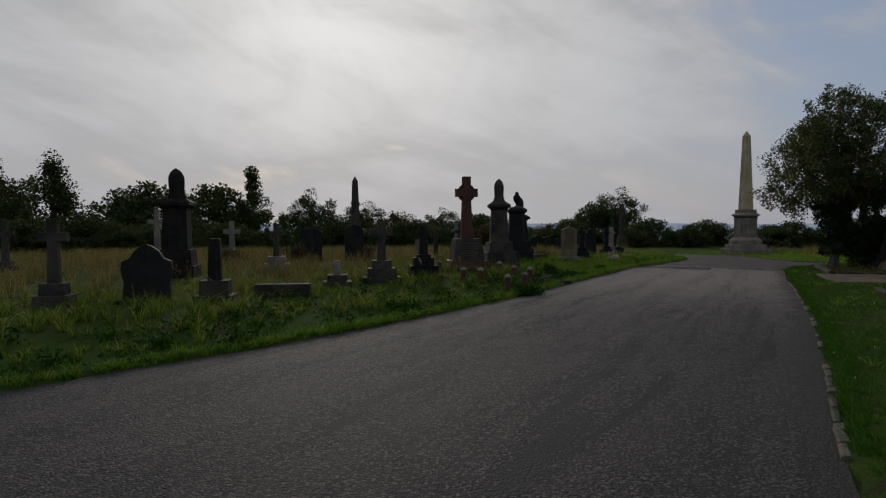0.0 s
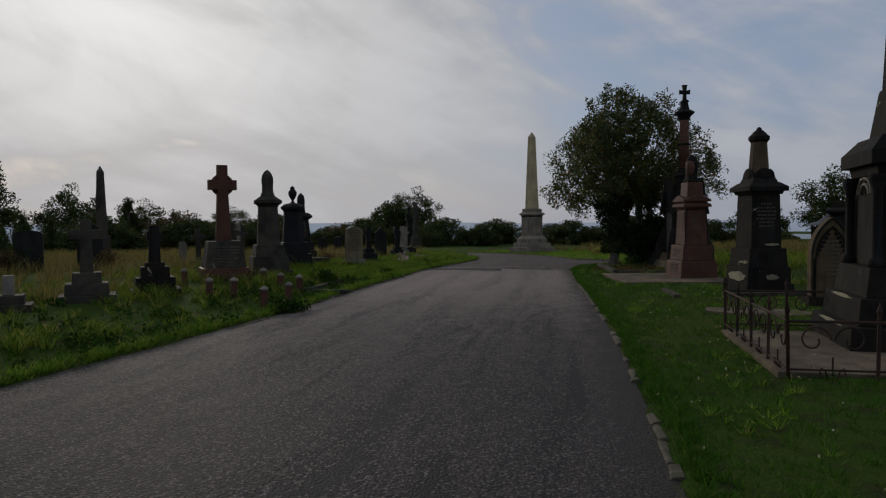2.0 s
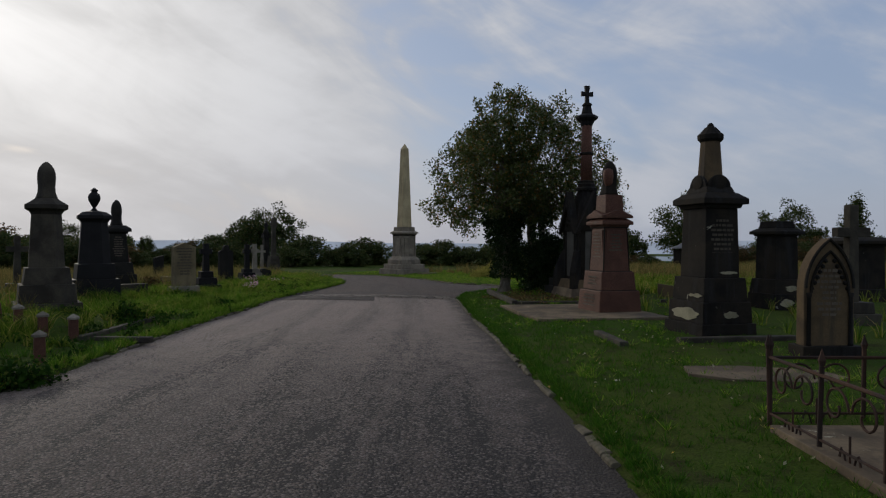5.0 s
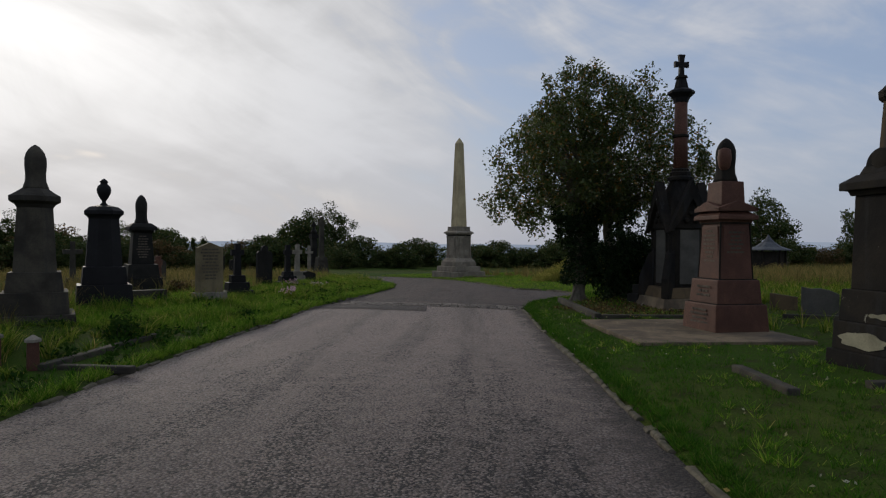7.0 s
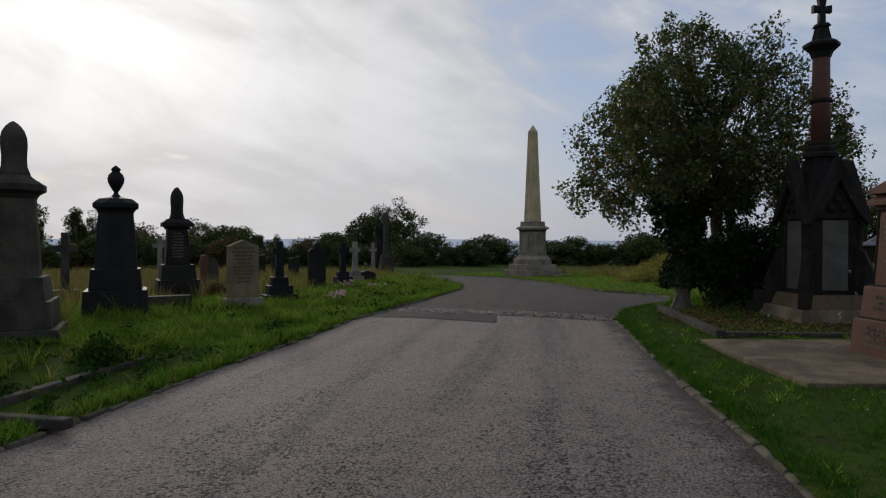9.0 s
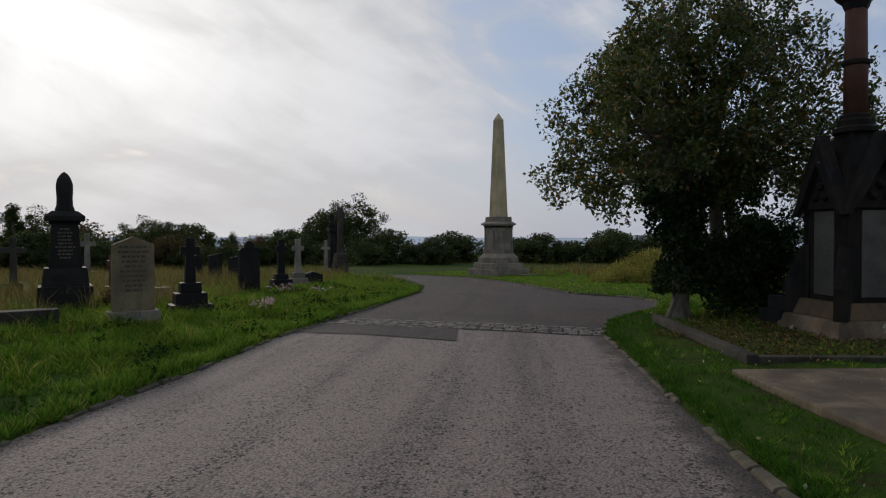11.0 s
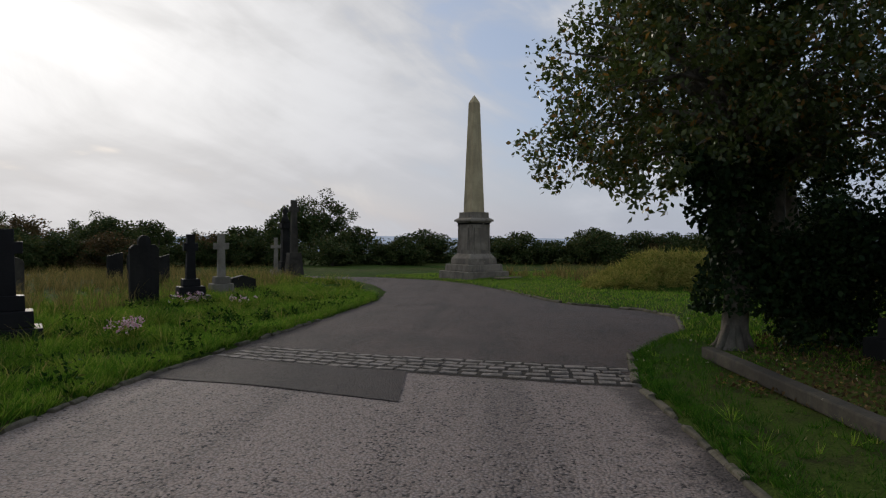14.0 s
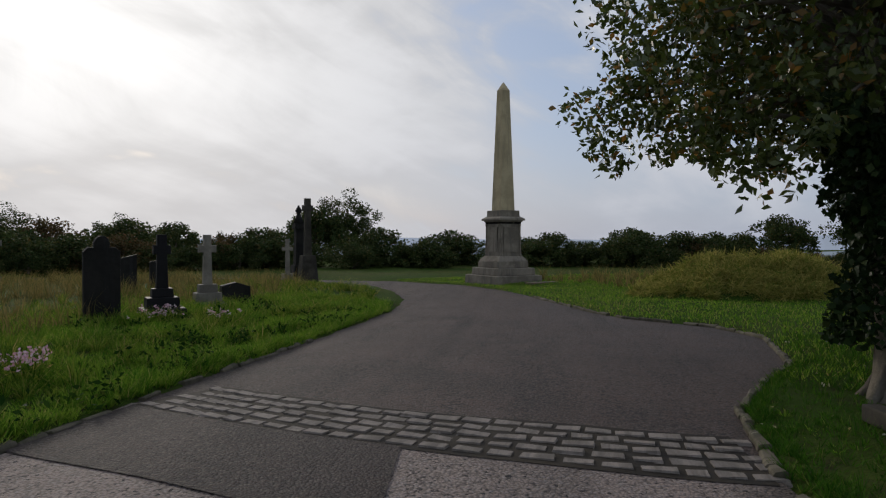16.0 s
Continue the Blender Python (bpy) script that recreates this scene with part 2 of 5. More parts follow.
tarmac = asphalt("old_tarmac", (0.150, 0.118, 0.102), (0.074, 0.060, 0.053), 0.50, 0.92, varied=True)
apron_tarmac = asphalt("dark_tarmac", (0.090, 0.060, 0.047), (0.058, 0.040, 0.032), 0.16, 0.7)
patch_tarmac = asphalt("patch_tarmac", (0.054, 0.038, 0.031), (0.038, 0.027, 0.022), 0.12, 0.6)


def ground_build(n):
    at = n.add("ShaderNodeTexCoord").outputs["Object"]
    a = n.step(n.noise(at, 0.22, 5, 0.6), 0.35, 0.65)
    tone = n.mix(a, (0.040, 0.078, 0.010), (0.066, 0.084, 0.016))
    tone = n.mix(n.step(n.noise(at, 2.6, 5, 0.65), 0.45, 0.75), tone, (0.042, 0.036, 0.018))
    tone = n.mix(n.math("MULTIPLY", n.step(n.noise(at, 55.0, 3), 0.4, 0.7), 0.6), tone, (0.014, 0.022, 0.007))
    relief = n.add("ShaderNodeBump", inputs={"Strength": 0.8, "Distance": 0.03, "Height": n.noise(at, 40.0, 4)})
    return n.add("ShaderNodeBsdfPrincipled", inputs={"Base Color": tone, "Roughness": 0.95, "Specular IOR Level": 0.03, "Normal": relief.outputs[0]}).outputs[0]


turf = material("turf", ground_build)


def leafy(name, tones, rough=0.5, through=0.25, patch=0.4, gloss=0.06):
    """Leaves or blades: one of three tones for each, drifting from place to place, with light through them."""
    def build(n):
        at = n.add("ShaderNodeTexCoord").outputs["Object"]
        luck = n.add("ShaderNodeNewGeometry").outputs["Random Per Island"]
        field = n.noise(at, patch, 4, 0.6)
        tone = n.mix(n.step(n.math("ADD", n.math("MULTIPLY", luck, 0.55), n.math("MULTIPLY", field, 0.6)), 0.35, 0.80), tones[0], tones[1])
        tone = n.mix(n.step(luck, 0.86, 0.96), tone, tones[2])
        s = n.add("ShaderNodeBsdfPrincipled", inputs={"Base Color": tone, "Roughness": rough, "Specular IOR Level": gloss})
        t = n.add("ShaderNodeBsdfTranslucent", inputs={"Color": tone})
        return n.add("ShaderNodeMixShader", inputs={0: through, 1: s.outputs[0], 2: t.outputs[0]}).outputs[0]

    return material(name, build)


verge_grass = leafy("verge_grass", ((0.022, 0.078, 0.006), (0.062, 0.148, 0.012), (0.130, 0.160, 0.034)), 0.7, 0.42, 3.2)
rough_grass = leafy("rough_grass", ((0.040, 0.100, 0.009), (0.225, 0.270, 0.036), (0.380, 0.295, 0.100)), 0.8, 0.5, 2.6)
bank_grass = leafy("bank_grass", ((0.055, 0.150, 0.011), (0.215, 0.320, 0.034), (0.330, 0.300, 0.085)), 0.75, 0.5, 2.4)
weed_leaf = leafy("weed_leaf", ((0.012, 0.034, 0.006), (0.034, 0.075, 0.011), (0.090, 0.110, 0.022)), 0.75, 0.3, 1.6, 0.03)
dry_grass = leafy("dry_grass", ((0.110, 0.098, 0.030), (0.270, 0.200, 0.075), (0.070, 0.105, 0.018)), 0.8, 0.5, 1.6)
mound_leaf = leafy("mound_grass", ((0.150, 0.165, 0.028), (0.380, 0.310, 0.085), (0.110, 0.160, 0.025)), 0.8, 0.45, 2.4)
holly_leaf = leafy("holly_leaf", ((0.045, 0.066, 0.013), (0.088, 0.108, 0.024), (0.240, 0.125, 0.028)), 0.34, 0.40, 0.9, 0.4)
ivy_leaf = leafy("ivy_leaf", ((0.010, 0.022, 0.007), (0.020, 0.036, 0.010), (0.035, 0.050, 0.014)), 0.45, 0.12)
far_leaf = leafy("far_leaf", ((0.030, 0.050, 0.015), (0.070, 0.085, 0.026), (0.105, 0.090, 0.030)), 0.6, 0.3, 0.5)
russet_leaf = leafy("russet_leaf", ((0.060, 0.050, 0.020), (0.120, 0.080, 0.034), (0.170, 0.085, 0.035)), 0.6, 0.3, 0.5)
fallen = leafy("fallen_leaf", ((0.30, 0.27, 0.12), (0.40, 0.38, 0.28), (0.45, 0.30, 0.05)), 0.7, 0.2)
litter = leafy("leaf_litter", ((0.055, 0.036, 0.018), (0.130, 0.082, 0.036), (0.260, 0.165, 0.050)), 0.7, 0.15)
petal_pink = leafy("petals", ((0.55, 0.30, 0.36), (0.65, 0.48, 0.52), (0.70, 0.62, 0.62)), 0.6, 0.3)
petal_yellow = leafy("yellow_petals", ((0.60, 0.42, 0.02), (0.65, 0.50, 0.05), (0.70, 0.25, 0.03)), 0.6, 0.3)


# ---------------------------------------------------------------- building helpers
def part(name, bm, mat, parent=None, label="", smooth=False):
    me = bpy.data.meshes.new(name)
    bm.normal_update()
    bm.to_mesh(me)
    bm.free()
    me.materials.append(mat)
    if smooth:
        me.shade_smooth()
    ob = new(name, me)
    ob.parent = parent
    return tagged(ob, label)


def thing(name, x, y, turn, label, category, group="", sink=0.04, z=None, size=1.0):
    ob = new(name)
    ob.empty_display_size = 0.2
    ob.matrix_world = pose(x, y, (float(ground_z(x, y)) if z is None else z) - sink, 0, 0, turn) @ Matrix.Scale(size, 4)
    return tagged(ob, label, category, group)


def block(bm, z0, z1, w0, d0, w1=None, d1=None, x=0.0, y=0.0, bevel=0.012):
    """A block between two heights, w by d at its foot and w1 by d1 at its head, with worn edges."""
    w1, d1 = (w0 if w1 is None else w1), (d0 if d1 is None else d1)
    low = [bm.verts.new((x + sx * w0 / 2, y + sy * d0 / 2, z0)) for sx, sy in ((-1, -1), (1, -1), (1, 1), (-1, 1))]
    high = [bm.verts.new((x + sx * w1 / 2, y + sy * d1 / 2, z1)) for sx, sy in ((-1, -1), (1, -1), (1, 1), (-1, 1))]
    faces = [bm.faces.new(low[::-1]), bm.faces.new(high)]
    faces += [bm.faces.new((low[i], low[(i + 1) % 4], high[(i + 1) % 4], high[i])) for i in range(4)]
    if bevel:
        edges = list({e for f in faces for e in f.edges})
        bmesh.ops.bevel(bm, geom=edges, offset=bevel, segments=2, profile=0.6, affect="EDGES")
    return bm


def slab(*args, **kw):
    return block(bmesh.new(), *args, **kw)


def prism(outline, y0, y1, bevel=0.008, bm=None):
    """An outline in x and z, given depth in y."""
    bm = bm or bmesh.new()
    front = [bm.verts.new((x, y0, z)) for x, z in outline]
    rear = [bm.verts.new((x, y1, z)) for x, z in outline]
    n = len(outline)
    faces = [bm.faces.new(front), bm.faces.new(rear[::-1])]
    faces += [bm.faces.new((front[(i + 1) % n], front[i], rear[i], rear[(i + 1) % n])) for i in range(n)]
    bmesh.ops.recalc_face_normals(bm, faces=faces)
    if bevel:
        rim = [e for e in faces[0].edges] + [e for e in faces[1].edges]
        bmesh.ops.bevel(bm, geom=rim, offset=bevel, segments=2, profile=0.6, affect="EDGES")
    return bm


def turned(profile, sides=20, x=0.0, y=0.0, bm=None, twist=0.0):
    """A body of revolution from radii and heights, bottom first."""
    bm = bm or bmesh.new()
    rings = []
    for r, z in profile:
        rings.append([bm.verts.new((x + r * math.cos(twist + 2 * math.pi * i / sides), y + r * math.sin(twist + 2 * math.pi * i / sides), z)) for i in range(sides)])
    for a, b in zip(rings, rings[1:]):
        for i in range(sides):
            bm.faces.new((a[i], a[(i + 1) % sides], b[(i + 1) % sides], b[i]))
    bm.faces.new(rings[0][::-1])
    bm.faces.new(rings[-1])
    return bm


def tube(points, r, sides=6, bm=None):
    """A bar bent along points."""
    bm = bm or bmesh.new()
    pts = [Vector(p) for p in points]
    rings = []
    for i, p in enumerate(pts):
        ahead = (pts[min(i + 1, len(pts) - 1)] - pts[max(i - 1, 0)]).normalized()
        side = ahead.cross(Vector((0.13, 0.99, 0.07))).normalized()
        other = ahead.cross(side)
        rad = r[i] if isinstance(r, (list, tuple)) else r
        rings.append([bm.verts.new(p + rad * (math.cos(2 * math.pi * k / sides) * side + math.sin(2 * math.pi * k / sides) * other)) for k in range(sides)])
    for a, b in zip(rings, rings[1:]):
        for k in range(sides):
            bm.faces.new((a[k], a[(k + 1) % sides], b[(k + 1) % sides], b[k]))
    bm.faces.new(rings[0][::-1])
    bm.faces.new(rings[-1])
    bmesh.ops.recalc_face_normals(bm, faces=bm.faces[:])
    return bm


def text_bars(parent, name, mat, x, y, z_top, width, lines, pitch, facing=-1, rng=None, side=False):
    """Worn lines of lettering that cannot be read, as rows of short raised bars."""
    rng = rng or random.Random(5)
    bm = bmesh.new()
    for i in range(lines):
        z = z_top - i * pitch
        full = width * rng.choice((0.55, 0.75, 0.9, 1.0))
        u = -full / 2
        while u < full / 2 - 0.01:
            word = min(rng.uniform(0.03, 0.10), full / 2 - u)
            a, b = (y, x + u + word / 2) if side else (x + u + word / 2, y)
            size = (0.004, word) if side else (word, 0.004)
            block(bm, z - pitch * 0.24, z + pitch * 0.24, *size, x=a, y=b, bevel=0)
            u += word + 0.018
    return tagged(part(name, bm, mat, parent), kind="stuff")


# ---------------------------------------------------------------- lie of the land
LEFT_EDGE = np.array([(-16, -12), (-9.0, 0.5), (-6.2, 3.9), (-4.1, 6.3), (-2.5, 8.2), (-1.1, 10.1), (0.3, 12.3), (1.6, 14.4), (2.6, 16.2), (3.7, 18.4), (4.6, 20.1), (6.0, 22.55), (7.1, 24.7), (8.1, 26.5), (10.3, 30.1), (12.8, 34.5), (14.1, 37.8), (15.0, 42.0), (15.2, 45.5), (14.2, 50.0), (9.0, 55.0), (0.0, 58.0)])
RIGHT_EDGE = np.array([(-7, -14), (-0.6, -2.5), (1.2, 1.2), (2.6, 4.2), (3.8, 6.4), (4.9, 8.5), (6.0, 10.6), (7.1, 12.9), (8.3, 15.4), (9.2, 17.4), (10.2, 19.5), (11.2, 21.5), (11.75, 22.7), (12.7, 23.95), (14.0, 24.9), (14.85, 25.35), (15.6, 26.2), (16.6, 27.4), (16.95, 28.8), (16.5, 30.8), (16.7, 32.2), (17.2, 34.2), (18.0, 37.5), (18.7, 41.0), (18.8, 45.0), (17.4, 50.0), (11.0, 57.0), (0.0, 62.0)])


def base_z(y):
    y = np.asarray(y, float)
    return -0.10 * np.clip(y / 22.0, 0, 1) - 0.022 * np.clip(y - 24.0, 0, 30)


def soft_step(v):
    v = np.clip(v, 0, 1)
    return v * v * (3 - 2 * v)


def to_line(x, y, line):
    """The distance to a line of points."""
    best = np.full(np.shape(x), 1e9)
    for (ax, ay), (bx, by) in zip(line[:-1], line[1:]):
        dx, dy = bx - ax, by - ay
        s = np.clip(((x - ax) * dx + (y - ay) * dy) / (dx * dx + dy * dy), 0, 1)
        best = np.minimum(best, np.hypot(x - ax - s * dx, y - ay - s * dy))
    return best


OUTLINE = np.concatenate([LEFT_EDGE, RIGHT_EDGE[::-1]])


def on_road(x, y):
    inside = np.zeros(np.shape(x), bool)
    for (ax, ay), (bx, by) in zip(OUTLINE, np.roll(OUTLINE, -1, axis=0)):
        if ay != by:
            inside ^= ((ay > y) != (by > y)) & (x < (bx - ax) * (y - ay) / (by - ay) + ax)
    return inside


def ground_z(x, y):
    x, y = np.asarray(x, float), np.asarray(y, float)
    dl, dr = to_line(x, y, LEFT_EDGE), to_line(x, y, RIGHT_EDGE)
    inside = on_road(x, y)
    left = dl < dr
    rise = np.where(left, 0.045 * soft_step(dl / 0.18) + 0.21 * soft_step((dl - 0.2) / 2.8), 0.05 * soft_step(dr / 0.18) + 0.05 * soft_step((dr - 0.2) / 2.5))
    bumps = 0.03 * np.sin(0.9 * x + 0.4 * y) * np.sin(0.7 * y - 0.3 * x) + 0.012 * np.sin(3.1 * x + 1.0) * np.sin(2.7 * y)
    z = base_z(y) + np.where(inside, -0.07, rise + bumps * soft_step(np.minimum(dl, dr) / 1.5))
    # the mound of rough grass beside the obelisk
    lump = ((x - 23.0) / 3.4) ** 2 + ((y - 33.8) / 2.5) ** 2
    z = z + np.where(inside, 0.0, (0.80 + 0.14 * np.sin(2.1 * x) * np.sin(1.7 * y) + 0.10 * np.sin(4.7 * x + 1.0) * np.sin(4.1 * y)) * soft_step(1.15 - lump ** 0.7))
    # beyond the trees the hill falls away to the valley
    r = np.hypot(x - 10, y - 22)
    return z - 34 * soft_step((r - 62) / 320)


def axis(lo, hi, step, far):
    mid = np.arange(lo, hi + step / 2, step)
    out, s = [], step
    d = 0.0
    while d < far:
        s *= 1.35
        d += s
        out.append(d)
    out = np.array(out)
    return np.concatenate([lo - out[::-1], mid, hi + out])


def sheet_mesh(name, xs, ys, height):
    gx, gy = np.meshgrid(xs, ys)
    co = np.stack([gx, gy, height(gx, gy)], -1).reshape(-1, 3)
    w, h = len(xs), len(ys)
    i = (np.arange(h - 1)[:, None] * w + np.arange(w - 1)).ravel()
    return fill_mesh(name, co, np.stack([i, i + 1, i + 1 + w, i + w], 1))


def fill_mesh(name, co, faces):
    """A mesh from arrays of places and of faces that all have the same number of corners."""
    me = bpy.data.meshes.new(name)
    n, k = faces.shape
    me.vertices.add(len(co))
    me.vertices.foreach_set("co", np.asarray(co, np.float32).ravel())
    me.loops.add(n * k)
    me.loops.foreach_set("vertex_index", np.asarray(faces, np.int32).ravel())
    me.polygons.add(n)
    me.polygons.foreach_set("loop_start", np.arange(0, n * k, k, dtype=np.int32))
    me.update(calc_edges=True)
    return me


me = sheet_mesh("ground", axis(-18, 34, 0.22, 3200), axis(-6, 48, 0.22, 3200), ground_z)
me.materials.append(turf)
me.shade_smooth()
tagged(new("ground", me), "uneven green cemetery turf on a hilltop", "ground", kind="structure")


def along(line, count):
    """Even places along a line of points, rounded between them."""
    seg = np.r_[0, np.cumsum(np.hypot(*np.diff(line, axis=0).T))]
    at = np.linspace(0, seg[-1], count)
    p = np.stack([np.interp(at, seg, line[:, k]) for k in (0, 1)], 1)
    for _ in range(3):
        p[1:-1] = (p[:-2] + 2 * p[1:-1] + p[2:]) / 4
    return p


def road_z(x, y):
    """The surface of the tarmac: nearly flat, a little lower along its edges."""
    d = np.minimum(to_line(x, y, LEFT_EDGE), to_line(x, y, RIGHT_EDGE))
    return base_z(y) - 0.015 + 0.035 * soft_step(d / 1.6) + 0.005 * np.sin(1.3 * x) * np.sin(1.1 * y)


def road_strip(name, left, right, mat, label, lift=0.0, across=40, wobble=0.05, category="road"):
    s = np.linspace(0, 1, across)[None, :, None] ** 0.9
    p = left[:, None] * (1 - s) + right[:, None] * s
    edge = np.sin(p[:, 0, 1] * 5.1) * np.sin(p[:, 0, 1] * 1.7) * wobble
    p[:, 0, 0] -= edge
    z = road_z(p[..., 0], p[..., 1]) + lift
    n, w = p.shape[:2]
    co = np.concatenate([p, z[..., None]], -1).reshape(-1, 3)
    i = (np.arange(n - 1)[:, None] * w + np.arange(w - 1)).ravel()
    me = fill_mesh(name, co, np.stack([i, i + 1, i + 1 + w, i + w], 1))
    rim = me.attributes.new("edge", "FLOAT", "POINT")
    rim.data.foreach_set("value", np.hypot(p[..., 0] - right[:, None, 0], p[..., 1] - right[:, None, 1]).astype(np.float32).ravel())
    me.materials.append(mat)
    me.shade_smooth()
    return tagged(new(name, me), label, category, kind="structure")


# the road runs up to a band of setts; a darker apron lies beyond it
cut_l, cut_r = 14, 13
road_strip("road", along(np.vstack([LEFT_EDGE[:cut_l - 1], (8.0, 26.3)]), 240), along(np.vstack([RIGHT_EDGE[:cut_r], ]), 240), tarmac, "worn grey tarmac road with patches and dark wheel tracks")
road_strip("apron", along(np.vstack([(7.95, 26.2), LEFT_EDGE[cut_l - 1:]]), 240), along(RIGHT_EDGE[cut_r - 1:], 240), apron_tarmac, "dark reddish tarmac turning area before the obelisk", lift=-0.004)


# ---------------------------------------------------------------- monuments beside the road
FACING = -13.5


def urn_profile(h, r):
    return [(r * 0.55, 0), (r * 0.55, h * 0.06), (r * 0.30, h * 0.12), (r * 0.26, h * 0.18), (r * 0.60, h * 0.30), (r * 0.95, h * 0.48), (r, h * 0.60), (r * 0.86, h * 0.72), (r * 0.50, h * 0.80), (r * 0.46, h * 0.84), (r * 0.62, h * 0.88), (r * 0.40, h * 0.94), (r * 0.12, h)]


def draped_urn(bm, z, h, r):
    """An urn under a cloth that hangs in folds."""
    sides = 24
    rows_of = [(1.12, 0.0), (1.05, 0.08), (0.90, 0.18), (0.88, 0.34), (0.96, 0.55), (0.95, 0.70), (0.80, 0.82), (0.58, 0.90), (0.34, 0.96), (0.08, 1.0)]
    rings = []
    for k, (f, t) in enumerate(rows_of):
        ring = []
        for i in range(sides):
            a = 2 * math.pi * i / sides
            fold = 1 + 0.12 * math.sin(5 * a + 0.8) * max(0, 1 - t * 1.1)
            ring.append(bm.verts.new((r * f * fold * math.cos(a), r * f * fold * math.sin(a), z + h * t)))
        rings.append(ring)
    for a, b in zip(rings, rings[1:]):
        for i in range(sides):
            bm.faces.new((a[i], a[(i + 1) % sides], b[(i + 1) % sides], b[i]))
    bm.faces.new(rings[0][::-1])
    bm.faces.new(rings[-1])
    return bm


def pedestal(name, x, y, turn, label, mat, tiers, category="monument", group="", cut=0.012, size=1.0):
    """A stepped monument: tiers of (name, z0, z1, width at foot, width at head)."""
    top = thing(name, x, y, turn, label, category, group, size=size)
    for tier, z0, z1, w0, w1 in tiers:
        part(tier, slab(z0, z1, w0, w0, w1, w1, bevel=min(cut, 0.2 * (z1 - z0))), mat, top)
    return top


def cornice(z0, z1, w, out):
    """A moulded cap that steps out and slopes back."""
    bm = bmesh.new()
    h = z1 - z0
    block(bm, z0, z0 + 0.25 * h, w + out * 0.5, w + out * 0.5, w + out * 0.9, w + out * 0.9, bevel=0.008)
    block(bm, z0 + 0.25 * h, z0 + 0.62 * h, w + 2 * out, w + 2 * out, bevel=0.012)
    block(bm, z0 + 0.62 * h, z1, w + 1.9 * out, w + 1.9 * out, w * 0.96, w * 0.96, bevel=0.008)
    return bm


# the sooty pedestal with a short tapering column
m = pedestal("column_monument", 11.45, 13.88, FACING, "soot-darkened brown sandstone pedestal monument with a short column", sooty,
             [("plinth", 0.0, 0.22, 1.01, 0.99), ("base", 0.22, 0.56, 0.91, 0.89), ("base", 0.56, 0.94, 0.82, 0.77), ("die", 0.94, 2.05, 0.64, 0.59)])
part("cornice", cornice(2.05, 2.30, 0.60, 0.115), sooty, m)
part("column_base", slab(2.30, 2.40, 0.54, 0.54, 0.46, 0.46), sooty, m)
for a in range(4):
    arch = [(0.21 * math.cos(t), 2.38 + 0.21 * math.sin(t)) for t in np.linspace(0, math.pi, 13)]
    bm = prism(arch, -0.235, -0.19, 0.01)
    bmesh.ops.rotate(bm, verts=bm.verts[:], cent=(0, 0, 0), matrix=Matrix.Rotation(a * math.pi / 2, 3, "Z"))
    lune = part("lunette", bm, sooty, m)
    bm = turned([(0.05, 0), (0.12, 0.012), (0.05, 0.02)], 12)
    bmesh.ops.rotate(bm, verts=bm.verts[:], cent=(0, 0, 0), matrix=Matrix.Rotation(math.pi / 2, 3, "X"))
    bmesh.ops.translate(bm, verts=bm.verts[:], vec=(0, -0.235, 2.47))
    bmesh.ops.rotate(bm, verts=bm.verts[:], cent=(0, 0, 0), matrix=Matrix.Rotation(a * math.pi / 2, 3, "Z"))
    part("rosette", bm, sooty, lune)
part("column", turned([(0.215, 2.38), (0.205, 2.45), (0.155, 3.14)], 8, twist=math.pi / 8), brown_stone, m, "octagonal brown stone column")
part("column_cap", turned([(0.165, 3.14), (0.20, 3.18), (0.205, 3.25), (0.17, 3.28), (0.09, 3.37), (0.055, 3.39), (0.05, 3.42), (0.02, 3.45)], 12), sooty, m, smooth=False)
lichen_patch = stone("lichen_crust", (0.36, 0.33, 0.22), (0.22, 0.20, 0.13), stains=0.2)


def crust(parent, x, y, z, w, h, seed):
    """A ragged pale crust of flaked stone on a face that looks down the road."""
    rng = random.Random(seed)
    ring = [(x + (0.75 + 0.35 * rng.random()) * w / 2 * math.cos(a), z + (0.7 + 0.4 * rng.random()) * h / 2 * math.sin(a)) for a in np.linspace(0, 2 * math.pi, 22, endpoint=False)]
    part("flaked_patch", prism(ring, y - 0.006, y + 0.004, 0), lichen_patch, parent, "pale flaked crust")


m_brown = m
side = Matrix.Rotation(-math.pi / 2, 4, "Z")
holder = part("flaked_patch", prism([(0.37 * math.cos(a) * (0.9 + 0.1 * math.sin(7 * a)), 0.36 + 0.105 * math.sin(a) * (0.9 + 0.12 * math.cos(5 * a))) for a in np.linspace(0, 2 * math.pi, 30, endpoint=False)], -0.460, -0.440, 0), lichen_patch, m, "pale flaked crust")
holder.matrix_local = side
holder = part("flaked_patch", prism([(0.20 + 0.16 * math.cos(a), 0.66 + 0.028 * math.sin(a) * (1 + 0.4 * math.cos(5 * a))) for a in np.linspace(0, 2 * math.pi, 24, endpoint=False)], -0.417, -0.400, 0), lichen_patch, m, "pale flaked crust")
holder.matrix_local = side
crust(m, 0.12, -0.322, 1.02, 0.34, 0.05, 3)
crust(m, 0.05, -0.454, 0.36, 0.30, 0.12, 8)
rng = random.Random(2)
for z, w, n in ((1.85, 0.42, 9),):
    text_bars(m, "inscription", letter_dark, 0.0, -0.309, z, w, n, 0.075, rng=rng)

